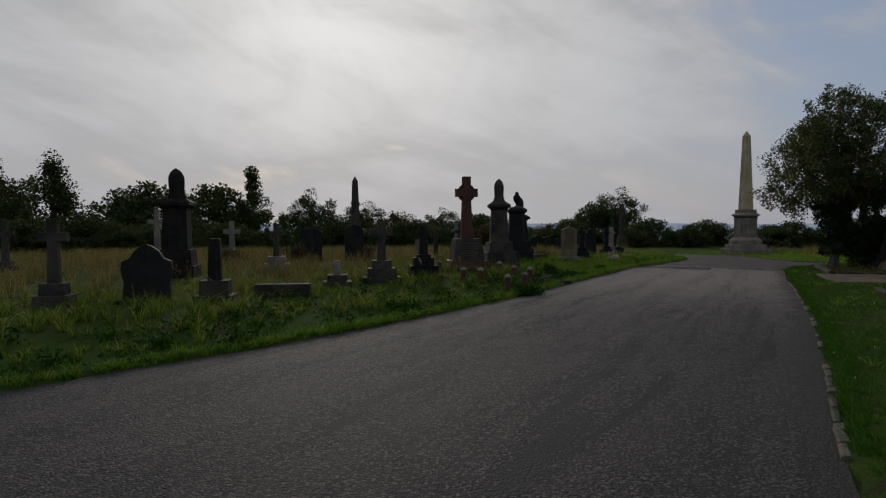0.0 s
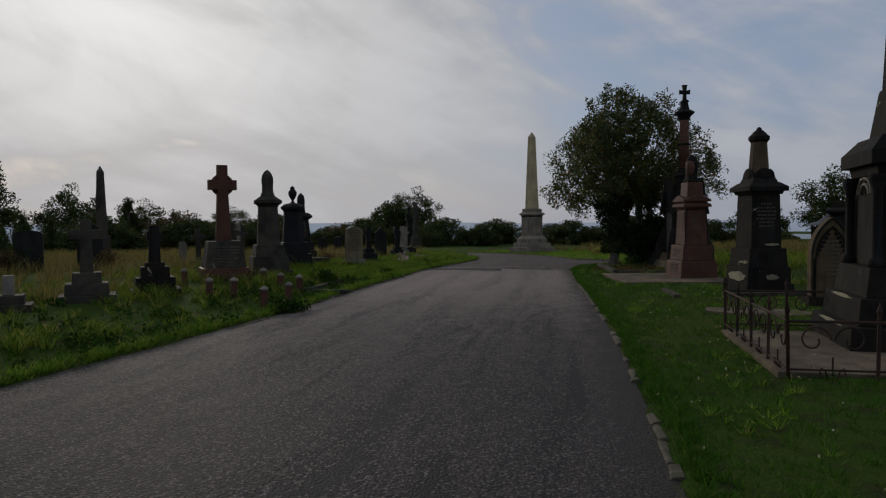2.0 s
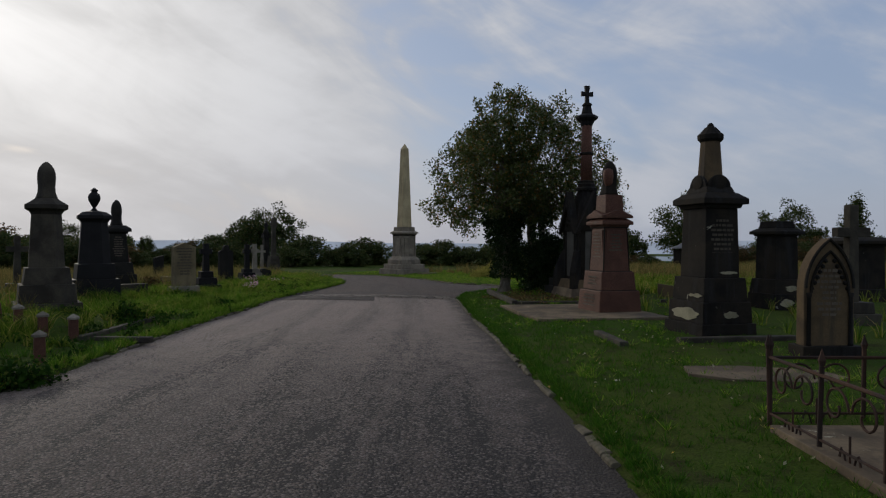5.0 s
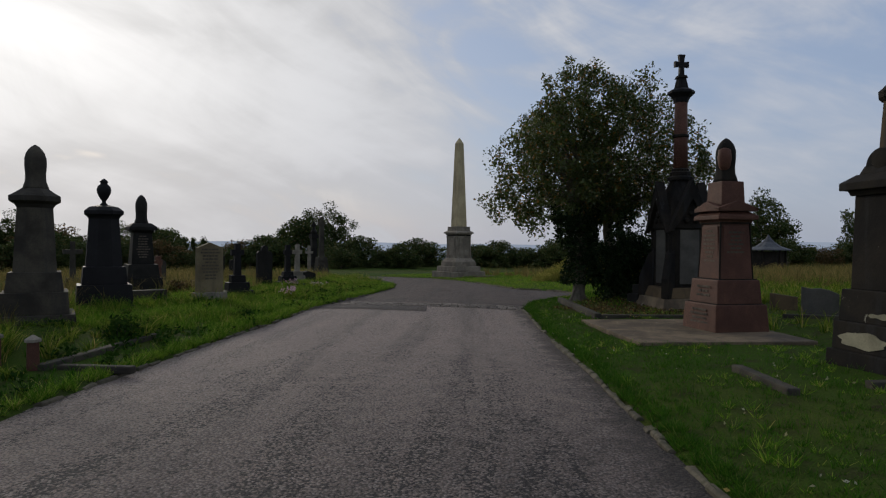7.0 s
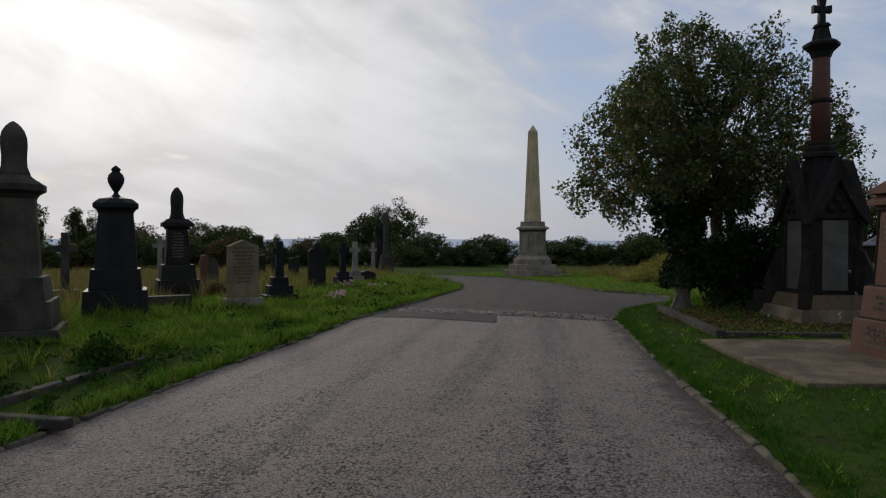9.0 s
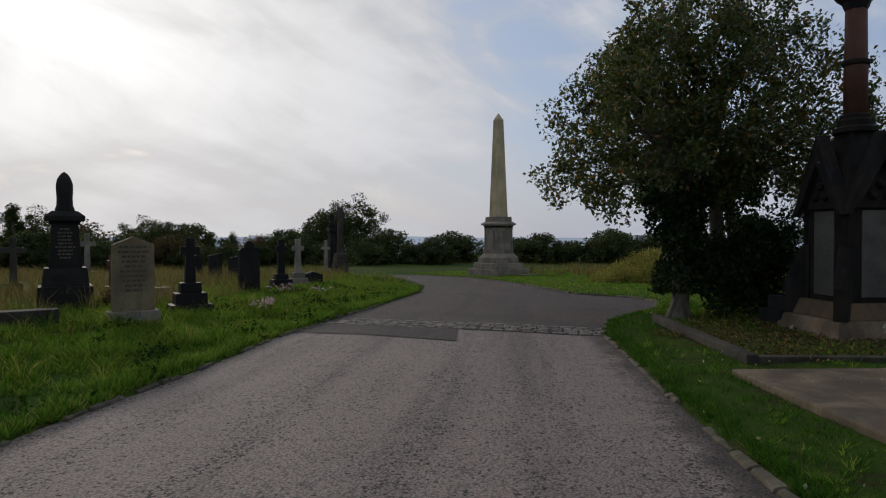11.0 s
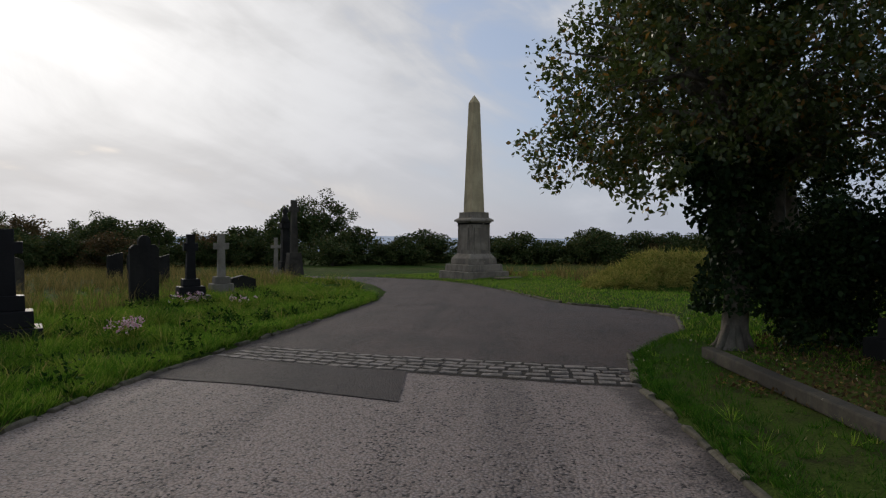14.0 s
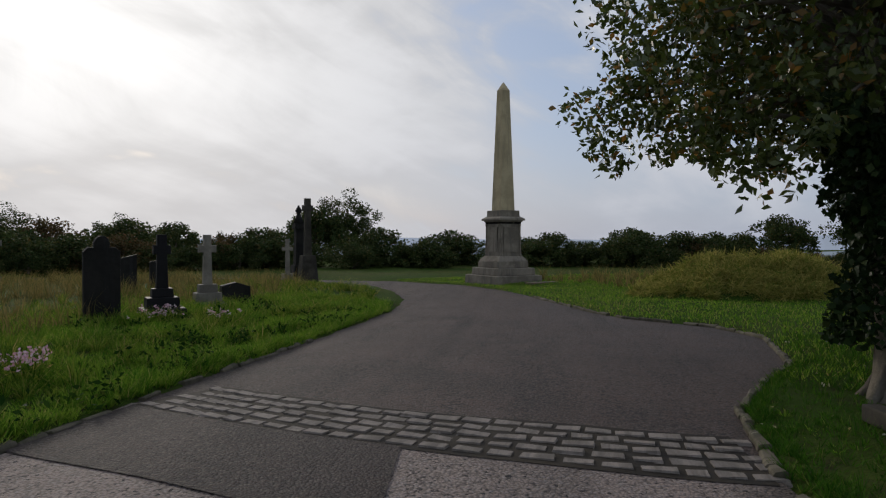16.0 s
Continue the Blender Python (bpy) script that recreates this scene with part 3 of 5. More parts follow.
# the pink granite pedestal with a draped urn, on a stone slab
m = pedestal("urn_monument", 12.42, 17.25, FACING, "polished pink granite pedestal monument with a draped urn", pink_granite,
             [("base", 0.06, 0.52, 0.98, 0.92), ("base", 0.52, 0.92, 0.82, 0.76), ("die", 0.92, 1.86, 0.62, 0.53)], cut=0.02)
part("shadow_joint", slab(0.505, 0.535, 0.85, 0.85, bevel=0.004), sooty, m)
part("shadow_joint", slab(0.905, 0.935, 0.70, 0.70, bevel=0.004), sooty, m)
part("shadow_joint", slab(1.845, 1.875, 0.585, 0.585, bevel=0.004), sooty, m)
for a in range(4):
    turn = Matrix.Rotation(a * math.pi / 2, 4, "Z")
    ob = part("die_panel", prism([(-0.255, 0.99), (0.255, 0.99), (0.222, 1.80), (-0.222, 1.80)], -0.293, -0.24, 0.010), pink_granite, m)
    ob.matrix_local = turn
    ob = part("corner_bead", tube([(-0.302, -0.302, 0.93), (-0.264, -0.264, 1.86)], 0.016, 8), sooty, m, "dark weathered corner bead")
    ob.matrix_local = turn
bm = cornice(1.86, 2.05, 0.53, 0.10)
part("cornice", bm, pink_granite, m)
for a in range(4):
    bm = prism([(-0.36, 2.05), (0.36, 2.05), (0.36, 2.10), (0.0, 2.22), (-0.36, 2.10)], -0.36, -0.26, 0.01)
    bmesh.ops.rotate(bm, verts=bm.verts[:], cent=(0, 0, 0), matrix=Matrix.Rotation(a * math.pi / 2, 3, "Z"))
    part("pediment", bm, pink_granite, m)
part("urn_block", slab(2.05, 2.55, 0.44, 0.44, 0.40, 0.40), pink_granite, m)
bm = bmesh.new()
draped_urn(bm, 2.55, 0.74, 0.165)
part("draped_urn", bm, sooty, m, "dark carved drape over an urn", smooth=True)
bm = turned([(0.04, 2.72), (0.09, 2.80), (0.115, 2.95), (0.10, 3.08), (0.03, 3.12)], 18, x=-0.075, y=-0.075)
part("urn", bm, pink_granite, m, smooth=True)
text_bars(m, "inscription", letter_dark, 0.0, -0.295, 1.70, 0.36, 6, 0.065, rng=random.Random(4))
for z, w, n, out in ((1.72, 0.34, 10, -0.295), (0.80, 0.50, 3, -0.405), (0.42, 0.55, 4, -0.480)):
    bars = text_bars(m, "inscription", letter_light, 0.0, out, z, w, n, 0.07, rng=random.Random(n))
    bars.matrix_local = side
s = thing("stone_slab", 11.75, 17.45, FACING - 6, "large worn paving slab under the pink granite monument", "slab", sink=0.03)
part("slab", slab(0.0, 0.085, 2.7, 2.9, bevel=0.02), slab_stone, s)

# the gothic gabled monument with a tall column and cross
m = thing("gothic_monument", 15.0, 20.95, FACING - 4, "blackened gothic stone monument with gables and a tall red granite column", "monument")
part("plinth", slab(0.0, 0.28, 1.55, 1.55, 1.42, 1.42, bevel=0.02), slab_stone, m)
part("base", slab(0.28, 0.52, 1.28, 1.28, 1.14, 1.14, bevel=0.02), brown_stone, m)
part("body", slab(0.52, 1.95, 0.92, 0.92), sooty, m)
for a in range(4):
    turn = Matrix.Rotation(a * math.pi / 2, 4, "Z")
    ob = part("inscription_panel", slab(0.60, 1.85, 0.46, 0.05, y=-0.455, bevel=0.006), marble, m, "grey inscription panel")
    ob.matrix_local = turn
    gable = [(-0.58, 1.78), (-0.50, 1.78), (-0.33, 1.98), (0.0, 2.55), (0.33, 1.98), (0.50, 1.78), (0.58, 1.78), (0.0, 2.98)]
    ob = part("gable", prism(gable, -0.62, -0.40, 0.015), sooty, m)
    ob.matrix_local = turn
    ob = part("tympanum", prism([(-0.36, 1.88), (0.36, 1.88), (0.0, 2.60)], -0.52, -0.30, 0.01), sooty, m)
    ob.matrix_local = turn
    for k in range(-1, 2):
        bm = bmesh.new()
        bmesh.ops.create_icosphere(bm, subdivisions=1, radius=0.075, matrix=Matrix.Translation((0.11 * k, -0.53, 2.06 + 0.16 * (k == 0))))
        ob = part("carved_leaf", bm, sooty, m)
        ob.matrix_local = turn
    bm = turned([(0.06, 0.52), (0.06, 0.60), (0.038, 0.63), (0.036, 1.15), (0.052, 1.17), (0.052, 1.20), (0.036, 1.22), (0.036, 1.70), (0.07, 1.80)], 10, x=-0.46, y=-0.46)
    ob = part("corner_shaft", bm, sooty, m, smooth=True)
    ob.matrix_local = turn
    but = [(-0.04, 0.0), (0.36, 0.0), (0.34, 0.45), (0.10, 1.02), (-0.04, 1.10)]
    bm = prism(but, -0.09, 0.09, 0.012)
    bmesh.ops.translate(bm, verts=bm.verts[:], vec=(0.62, 0, 0.28))
    bmesh.ops.rotate(bm, verts=bm.verts[:], cent=(0, 0, 0), matrix=Matrix.Rotation(math.pi / 4, 3, "Z"))
    ob = part("buttress", bm, sooty, m)
    ob.matrix_local = turn
part("roof", slab(1.95, 3.08, 1.02, 1.02, 0.34, 0.34, bevel=0.02), sooty, m)
part("column_foot", turned([(0.30, 3.02), (0.30, 3.08), (0.235, 3.12), (0.24, 3.20), (0.20, 3.23), (0.205, 3.28), (0.17, 3.30)], 18), sooty, m)
part("column", turned([(0.165, 3.28), (0.158, 4.00), (0.155, 4.10), (0.145, 4.86)], 20), pink_granite, m, "polished red granite column", smooth=True)
part("column_ring", turned([(0.17, 4.02), (0.19, 4.04), (0.19, 4.08), (0.17, 4.10)], 20), sooty, m)
part("capital", turned([(0.15, 4.84), (0.17, 4.88), (0.20, 4.96), (0.31, 5.06), (0.31, 5.11), (0.25, 5.15), (0.20, 5.17)], 8, twist=math.pi / 8), black_granite, m)
part("finial", slab(5.15, 5.42, 0.26, 0.26, 0.17, 0.17), sooty, m)
part("finial_cap", slab(5.42, 5.49, 0.24, 0.24, 0.18, 0.18), sooty, m)
cross = [(-0.06, 5.47), (0.06, 5.47), (0.05, 5.70), (0.17, 5.68), (0.17, 5.82), (0.05, 5.80), (0.08, 5.98), (-0.08, 5.98), (-0.05, 5.80), (-0.17, 5.82), (-0.17, 5.68), (-0.05, 5.70)]
part("cross", prism(cross, -0.05, 0.05, 0.012), black_granite, m)

# the tall blackened monument with an obelisk inside the railing
m = pedestal("obelisk_monument", 8.42, 8.32, -33, "blackened stone monument with a tapering dark obelisk", sooty,
             [("plinth", 0.0, 0.32, 1.62, 1.58), ("base", 0.32, 0.62, 1.40, 1.34), ("base", 0.62, 0.95, 1.20, 1.10), ("die", 0.95, 1.95, 0.84, 0.82)])
part("cornice", cornice(1.98, 2.42, 0.84, 0.13), sooty, m)
for a in range(4):
    turn = Matrix.Rotation(a * math.pi / 2, 4, "Z")
    shaft = turned([(0.09, 0.95), (0.09, 1.03), (0.055, 1.06), (0.052, 1.78), (0.09, 1.92), (0.10, 1.98)], 12, x=-0.46, y=-0.46)
    ob = part("corner_shaft", shaft, sooty, m, smooth=True)
    ob.matrix_local = turn
    bm = bmesh.new()
    for r0 in (0.13, 0.20):
        tube([(r0 * math.cos(t) * 1.2, -0.45, 1.76 + r0 * math.sin(t)) for t in np.linspace(0.1, math.pi - 0.1, 12)], 0.018, 5, bm)
    ob = part("carved_tracery", bm, pale_stone, m, "pale carved tracery")
    ob.matrix_local = turn
    for k, (z, w, out) in enumerate(((0.60, 0.8, -0.678), (0.30, 1.0, -0.797))):
        ring = [(0.5 * w * math.cos(t) * (0.85 + 0.15 * math.sin(5 * t + a)), z + 0.02 * math.sin(t)) for t in np.linspace(0, 2 * math.pi, 20, endpoint=False)]
        ob = part("flaked_patch", prism(ring, out, out + 0.02, 0), lichen_patch, m, "pale flaked crust")
        ob.matrix_local = turn
part("obelisk_block", slab(2.40, 3.00, 0.66, 0.66, 0.50, 0.50, bevel=0.05), sooty, m)
part("obelisk", slab(3.00, 6.20, 0.44, 0.44, 0.22, 0.22, bevel=0.012), sooty, m)
part("obelisk_tip", slab(6.20, 6.45, 0.22, 0.22, 0.02, 0.02, bevel=0.002), sooty, m)


# the pointed headstone with a carved arch
def pointed(w, h, spring, n=10):
    pts = [(-w / 2, 0), (w / 2, 0)]
    r = ((h - spring) ** 2 + (w / 2) ** 2) / w
    cx = w / 2 - r
    end = math.atan2(h - spring, -cx)
    pts += [(cx + r * math.cos(a), spring + r * math.sin(a)) for a in np.linspace(0, end, n)]
    pts += [(-x, z) for x, z in pts[-2:1:-1]]
    return pts


m = thing("pointed_headstone", 10.95, 11.66, -24, "brown sandstone headstone with a pointed arch and fading letters", "headstone", size=0.95)
part("stone", prism(pointed(0.72, 1.66, 0.98), -0.07, 0.10, 0.012), brown_stone, m)
inner, outer = pointed(0.54, 1.48, 0.92), pointed(0.70, 1.64, 0.98)
bm = bmesh.new()
for path in ([(x, -0.085, z) for x, z in inner[2:]], [(x * 0.98, -0.08, z) for x, z in outer[2:]]):
    tube(path, 0.022, 6, bm)
part("arch_moulding", bm, sooty, m, "dark carved moulding")
bm = bmesh.new()
for k in range(6):
    for sx in (-1, 1):
        bmesh.ops.create_icosphere(bm, subdivisions=1, radius=0.035, matrix=Matrix.Translation((sx * (0.255 - 0.038 * k), -0.075, 0.98 + 0.075 * k)))
tagged(part("carved_cusps", bm, sooty, m), kind="stuff")
for sx in (-1, 1):
    part("shaft", turned([(0.035, 0.2), (0.028, 0.24), (0.026, 0.84), (0.04, 0.92)], 10, x=sx * 0.30, y=-0.085), sooty, m, smooth=True)
part("foot", slab(0.0, 0.2, 0.86, 0.34), sooty, m)
text_bars(m, "inscription", letter_light, 0, -0.073, 1.22, 0.36, 9, 0.075, rng=random.Random(9))


# the square tomb behind it and the grey cross
m = pedestal("square_tomb", 16.3, 16.0, FACING, "blackened square stone tomb with a flat moulded top", sooty,
             [("plinth", 0.0, 0.40, 0.86, 0.83), ("base", 0.40, 0.72, 0.80, 0.72), ("die", 0.72, 1.68, 0.62, 0.59)])
part("cornice", cornice(1.68, 1.86, 0.60, 0.105), sooty, m)
part("top_block", slab(1.86, 2.02, 0.53, 0.53, 0.48, 0.48), sooty, m)
crust(m, 0.05, -0.390, 0.52, 0.30, 0.16, 21)
crust(m, -0.08, -0.424, 0.2, 0.38, 0.18, 22)
m = pedestal("square_tomb", 20.2, 16.4, FACING, "low blackened square stone tomb in rough grass", sooty,
             [("plinth", 0.0, 0.35, 1.2, 1.1), ("die", 0.35, 1.45, 0.9, 0.86)])
part("cornice", cornice(1.45, 1.68, 0.88, 0.16), sooty, m)


def cross_outline(h, w, arm, neck, taper=1.0, z0=0.0):
    """A plain Latin cross: total height, span, thickness of the arms, height of the crossing."""
    a, c = arm / 2, z0 + neck
    return [(-a * taper, z0), (a * taper, z0), (a, c - a), (w / 2, c - a), (w / 2, c + a), (a, c + a), (a, z0 + h), (-a, z0 + h), (-a, c + a), (-w / 2, c + a), (-w / 2, c - a), (-a, c - a)]


def cross_grave(name, x, y, turn, label, mat, steps, h, w, arm, thick=None, base_mat=None, group="", size=1.0):
    """A cross on steps: steps of (height, width)."""
    m = thing(name, x, y, turn, label, "cross", group, size=size)
    z = 0.0
    for sh, sw in steps:
        part("step", slab(z, z + sh, sw, sw * 0.78, sw * 0.96, sw * 0.74, bevel=0.014), base_mat or mat, m)
        z += sh
    part("cross", prism(cross_outline(h, w, arm, h * 0.72, 1.25, z - 0.01), -(thick or arm) / 2, (thick or arm) / 2, 0.012), mat, m)
    return m


cross_grave("stone_cross", 14.6, 13.4, -24, "plain grey stone cross on steps beside the tall monument", grey_stone, [(0.25, 0.8), (0.2, 0.6)], 1.75, 0.62, 0.17)

# ---------------------------------------------------------------- graves on the far side of the road
LEFT_TURN = 10


def headstone(name, x, y, turn, label, mat, outline, thick=0.12, foot=None, foot_mat=None, lines=0, ink=None, group="", size=1.0):
    m = thing(name, x, y, turn, label, "headstone", group, size=size)
    z = 0.0
    if foot:
        part("foot", slab(0.0, foot[0], foot[1], foot[2], foot[1] * 0.96, foot[2] * 0.9, bevel=0.015), foot_mat or mat, m)
        z = foot[0] - 0.01
    part("stone", prism([(px, pz + z) for px, pz in outline], -thick / 2, thick / 2, 0.012), mat, m)
    if lines:
        hi, wide = max(p[1] for p in outline), max(p[0] for p in outline) * 2
        text_bars(m, "inscription", ink or letter_dark, 0, -thick / 2 - 0.003, z + hi * 0.86, wide * 0.72, lines, min(0.075, hi * 0.7 / lines), rng=random.Random(int(abs(x) * 10)))
    return m


def round_top(w, h, rise, n=9):
    return [(-w / 2, 0), (w / 2, 0)] + [(w / 2 * math.cos(a), h - rise + rise * math.sin(a)) for a in np.linspace(0, math.pi, n)]


# red celtic cross
m = thing("celtic_cross", 0.7, 19.6, LEFT_TURN, "tall polished red granite Celtic cross on a tapered lettered base", "cross")
part("base", slab(0.0, 0.34, 1.15, 1.0, 1.10, 0.95, bevel=0.02), pink_granite, m)
part("lettered_base", slab(0.34, 0.98, 0.96, 0.80, 0.76, 0.62, bevel=0.02), grey_stone, m, "grey weathered lettered base")
text_bars(m, "inscription", letter_light, 0, -0.40, 0.84, 0.62, 6, 0.07, rng=random.Random(11))
cx = cross_outline(1.84, 0.66, 0.24, 1.36, 1.5, 0.98)
part("cross", prism(cx, -0.11, 0.11, 0.015), pink_granite, m)
bm = tube([(0.23 * math.cos(a), 0, 2.34 + 0.23 * math.sin(a)) for a in np.linspace(0, 2 * math.pi, 33)], 0.045, 8)
part("ring", bm, pink_granite, m, smooth=True)

# grey pedestal with a draped urn
m = pedestal("urn_monument", 1.85, 21.7, LEFT_TURN - 4, "dark grey stone pedestal monument topped with a draped urn", grey_stone,
             [("plinth", 0.0, 0.18, 1.18, 1.14), ("base", 0.18, 0.54, 0.98, 0.94), ("base", 0.54, 0.86, 0.82, 0.74)])
part("die", turned([(0.335, 0.86), (0.275, 1.92)], 8, twist=math.pi / 8), grey_stone, m)
part("cap", turned([(0.275, 1.90), (0.31, 1.96), (0.395, 2.01), (0.395, 2.09), (0.28, 2.16), (0.20, 2.22)], 8, twist=math.pi / 8), grey_stone, m)
bm = bmesh.new()
draped_urn(bm, 2.20, 0.74, 0.165)
part("draped_urn", bm, grey_stone, m, smooth=True)

# black granite pedestal with an urn
m = pedestal("urn_monument", 2.72, 24.2, LEFT_TURN - 4, "polished black granite pedestal monument with an open urn", black_granite,
             [("plinth", 0.0, 0.06, 1.12, 1.10), ("base", 0.06, 0.48, 1.02, 0.98), ("base", 0.48, 0.84, 0.82, 0.76)])
part("die", turned([(0.365, 0.84), (0.295, 1.82)], 8, twist=math.pi / 8), black_granite, m)
part("cap", turned([(0.295, 1.80), (0.33, 1.86), (0.385, 1.90), (0.385, 1.97), (0.28, 2.05), (0.10, 2.09)], 8, twist=math.pi / 8), black_granite, m)
part("urn", turned([(r, z + 2.07) for r, z in urn_profile(0.56, 0.135)], 20), black_granite, m, smooth=True)

# dark pedestal with a veiled finial
m = pedestal("veiled_monument", 3.38, 28.75, LEFT_TURN, "black stone pedestal monument with a veiled pointed finial", slate,
             [("plinth", 0.0, 0.14, 1.12, 1.10), ("base", 0.14, 0.50, 0.98, 0.94), ("base", 0.50, 0.86, 0.82, 0.74), ("die", 0.86, 1.72, 0.58, 0.46)], size=0.99)
part("cap", cornice(1.72, 1.98, 0.46, 0.12), slate, m)
bm = bmesh.new()
draped_urn(bm, 1.96, 0.80, 0.155)
part("finial", bm, slate, m, smooth=True)
text_bars(m, "inscription", letter_light, 0, -0.285, 1.62, 0.34, 9, 0.07, rng=random.Random(31))

# headstones and crosses
shape = [(-0.31, 0), (0.31, 0), (0.30, 1.04), (0.26, 1.06), (0.0, 1.17), (-0.26, 1.06), (-0.30, 1.04)]
headstone("tan_headstone", 4.85, 25.3, LEFT_TURN + 4, "tan sandstone headstone with a low gable top and lettering", tan_stone, shape, 0.15, (0.26, 0.76, 0.36), pale_stone, 10)
cross_grave("black_cross", 5.68, 27.0, LEFT_TURN, "black granite cross on three stepped blocks", black_granite, [(0.18, 0.74), (0.20, 0.54), (0.18, 0.36)], 0.80, 0.32, 0.145, size=1.04)
out = [(-0.23, 0), (0.23, 0), (0.23, 0.92), (0.17, 0.98), (0.10, 0.98)] + [(0.10 * math.cos(a), 1.02 + 0.12 * math.sin(a)) for a in np.linspace(0.2, math.pi - 0.2, 7)] + [(-0.10, 0.98), (-0.17, 0.98), (-0.23, 0.92)]
headstone("dark_headstone", 7.1, 31.6, LEFT_TURN + 6, "dark slate headstone with a rounded head", slate, out, 0.12, (0.08, 0.62, 0.3), size=1.17)
cross_grave("black_cross", 7.97, 32.1, LEFT_TURN, "black granite cross on stepped blocks beside pink flowers", black_granite, [(0.15, 0.64), (0.16, 0.46), (0.13, 0.30)], 0.80, 0.24, 0.135, size=1.17)
cross_grave("pale_cross", 8.74, 34.2, LEFT_TURN, "pale weathered stone cross on three steps", pale_stone, [(0.10, 0.58), (0.17, 0.44), (0.14, 0.31)], 0.86, 0.29, 0.125, size=1.2)
headstone("low_stone", 9.34, 35.2, LEFT_TURN, "low dark stone with a curved top beside a pale cross", slate, [(-0.25, 0), (0.25, 0), (0.25, 0.32), (0.0, 0.40), (-0.25, 0.34)], 0.22, size=1.25)
for x, y, h in ((6.6, 41.5, 1.15), (7.4, 42.5, 1.05), (5.9, 43.0, 1.1)):
    headstone("dark_headstone", x, y, LEFT_TURN + 12, "small dark headstone with a slanted pale top in long grass", slate, [(-0.26, 0), (0.26, 0), (0.26, h), (-0.26, h - 0.12)], 0.10, group="slanted headstones")
cross_grave("grey_cross", 1.2, 34.8, LEFT_TURN, "grey stone cross on a low base in long grass", grey_stone, [(0.16, 0.5), (0.14, 0.36)], 1.05, 0.50, 0.13, size=1.2)
cross_grave("red_cross", 3.85, 32.6, LEFT_TURN, "dark red granite cross stump on a stepped base", pink_granite, [(0.14, 0.48), (0.12, 0.34)], 0.68, 0.22, 0.15, size=1.17)
cross_grave("pale_cross", 1.0, 50.0, LEFT_TURN, "pale stone cross far off among the graves", pale_stone, [(0.2, 0.5)], 1.25, 0.5, 0.15, size=1.5)
m = thing("low_block", 3.5, 24.75, LEFT_TURN + 4, "low grey stone grave block in the grass", "grave", sink=0.02)
part("block", slab(0, 0.30, 0.82, 0.3), grey_stone, m)
m = thing("low_block", 5.0, 29.9, LEFT_TURN, "low tan stone block in long grass", "grave", sink=0.02)
part("block", slab(0, 0.34, 0.5, 0.3), tan_stone, m)

# tall pair by the far bend
m = thing("shaft_monument", 12.85, 47.2, LEFT_TURN, "tall grey stone shaft cross on a tapered base", "monument", size=1.22)
part("base", slab(0, 0.9, 0.62, 0.5, 0.44, 0.36), grey_stone, m)
part("shaft", prism(cross_outline(1.95, 0.34, 0.19, 1.62, 1.3, 0.88), -0.09, 0.09), grey_stone, m)
m = pedestal("finial_monument", 12.65, 48.3, LEFT_TURN, "black stone pillar monument with a ball finial", slate,
             [("plinth", 0.0, 0.3, 0.66, 0.62), ("base", 0.3, 0.6, 0.5, 0.46), ("die", 0.6, 1.9, 0.32, 0.27), ("cap", 1.9, 2.1, 0.40, 0.36)], size=1.18)
part("finial", turned([(0.2, 2.1), (0.1, 2.35), (0.06, 2.45), (0.13, 2.56), (0.06, 2.68), (0.02, 2.76)], 14), slate, m, smooth=True)
cross_grave("pale_cross", 11.9, 46.2, LEFT_TURN, "small pale stone cross beside a dark pillar", pale_stone, [(0.14, 0.5), (0.14, 0.36)], 1.2, 0.36, 0.12, size=1.15)

# graves nearer the start of the walk
cross_grave("rough_cross", -6.38, 10.75, LEFT_TURN, "dark stone cross on a rough cairn base", grey_stone, [(0.24, 0.56), (0.2, 0.4)], 1.06, 0.44, 0.15)
sh = [(-0.40, 0), (0.40, 0), (0.37, 0.30), (0.42, 0.52), (0.40, 0.66), (0.27, 0.72), (0.20, 0.84), (0.08, 0.93), (0.0, 0.95), (-0.08, 0.93), (-0.20, 0.84), (-0.27, 0.72), (-0.40, 0.66), (-0.42, 0.52), (-0.37, 0.30)]
headstone("shouldered_headstone", -5.1, 11.3, LEFT_TURN, "dark shouldered slate headstone with scrolled sides", slate, sh, 0.14, (0.10, 1.0, 0.34))
m = pedestal("veiled_monument", -7.0, 17.3, LEFT_TURN, "tall black stone pedestal monument with a draped urn", sooty,
             [("plinth", 0.0, 0.35, 1.02, 0.98), ("base", 0.35, 0.78, 0.86, 0.80), ("die", 0.78, 1.85, 0.64, 0.58)])
part("cap", cornice(1.85, 2.10, 0.58, 0.14), sooty, m)
bm = bmesh.new()
draped_urn(bm, 2.08, 0.82, 0.21)
part("finial", bm, sooty, m, smooth=True)
m = thing("broken_pillar", -4.07, 11.7, LEFT_TURN, "dark broken stone pillar on two steps", "monument")
part("step", slab(0, 0.14, 0.68, 0.58), grey_stone, m)
part("step", slab(0.14, 0.40, 0.50, 0.42), grey_stone, m)
part("pillar", slab(0.39, 1.14, 0.24, 0.22, 0.19, 0.18, bevel=0.02), sooty, m)
cross_grave("pale_cross", -8.1, 25.2, LEFT_TURN, "pale stone cross in long dry grass", pale_stone, [(0.2, 0.6)], 1.45, 0.62, 0.18)
m = thing("low_block", -3.05, 12.45, LEFT_TURN - 2, "low dark stone grave kerb in the grass", "grave", sink=0.02)
part("block", slab(0, 0.26, 1.02, 0.3), grey_stone, m)
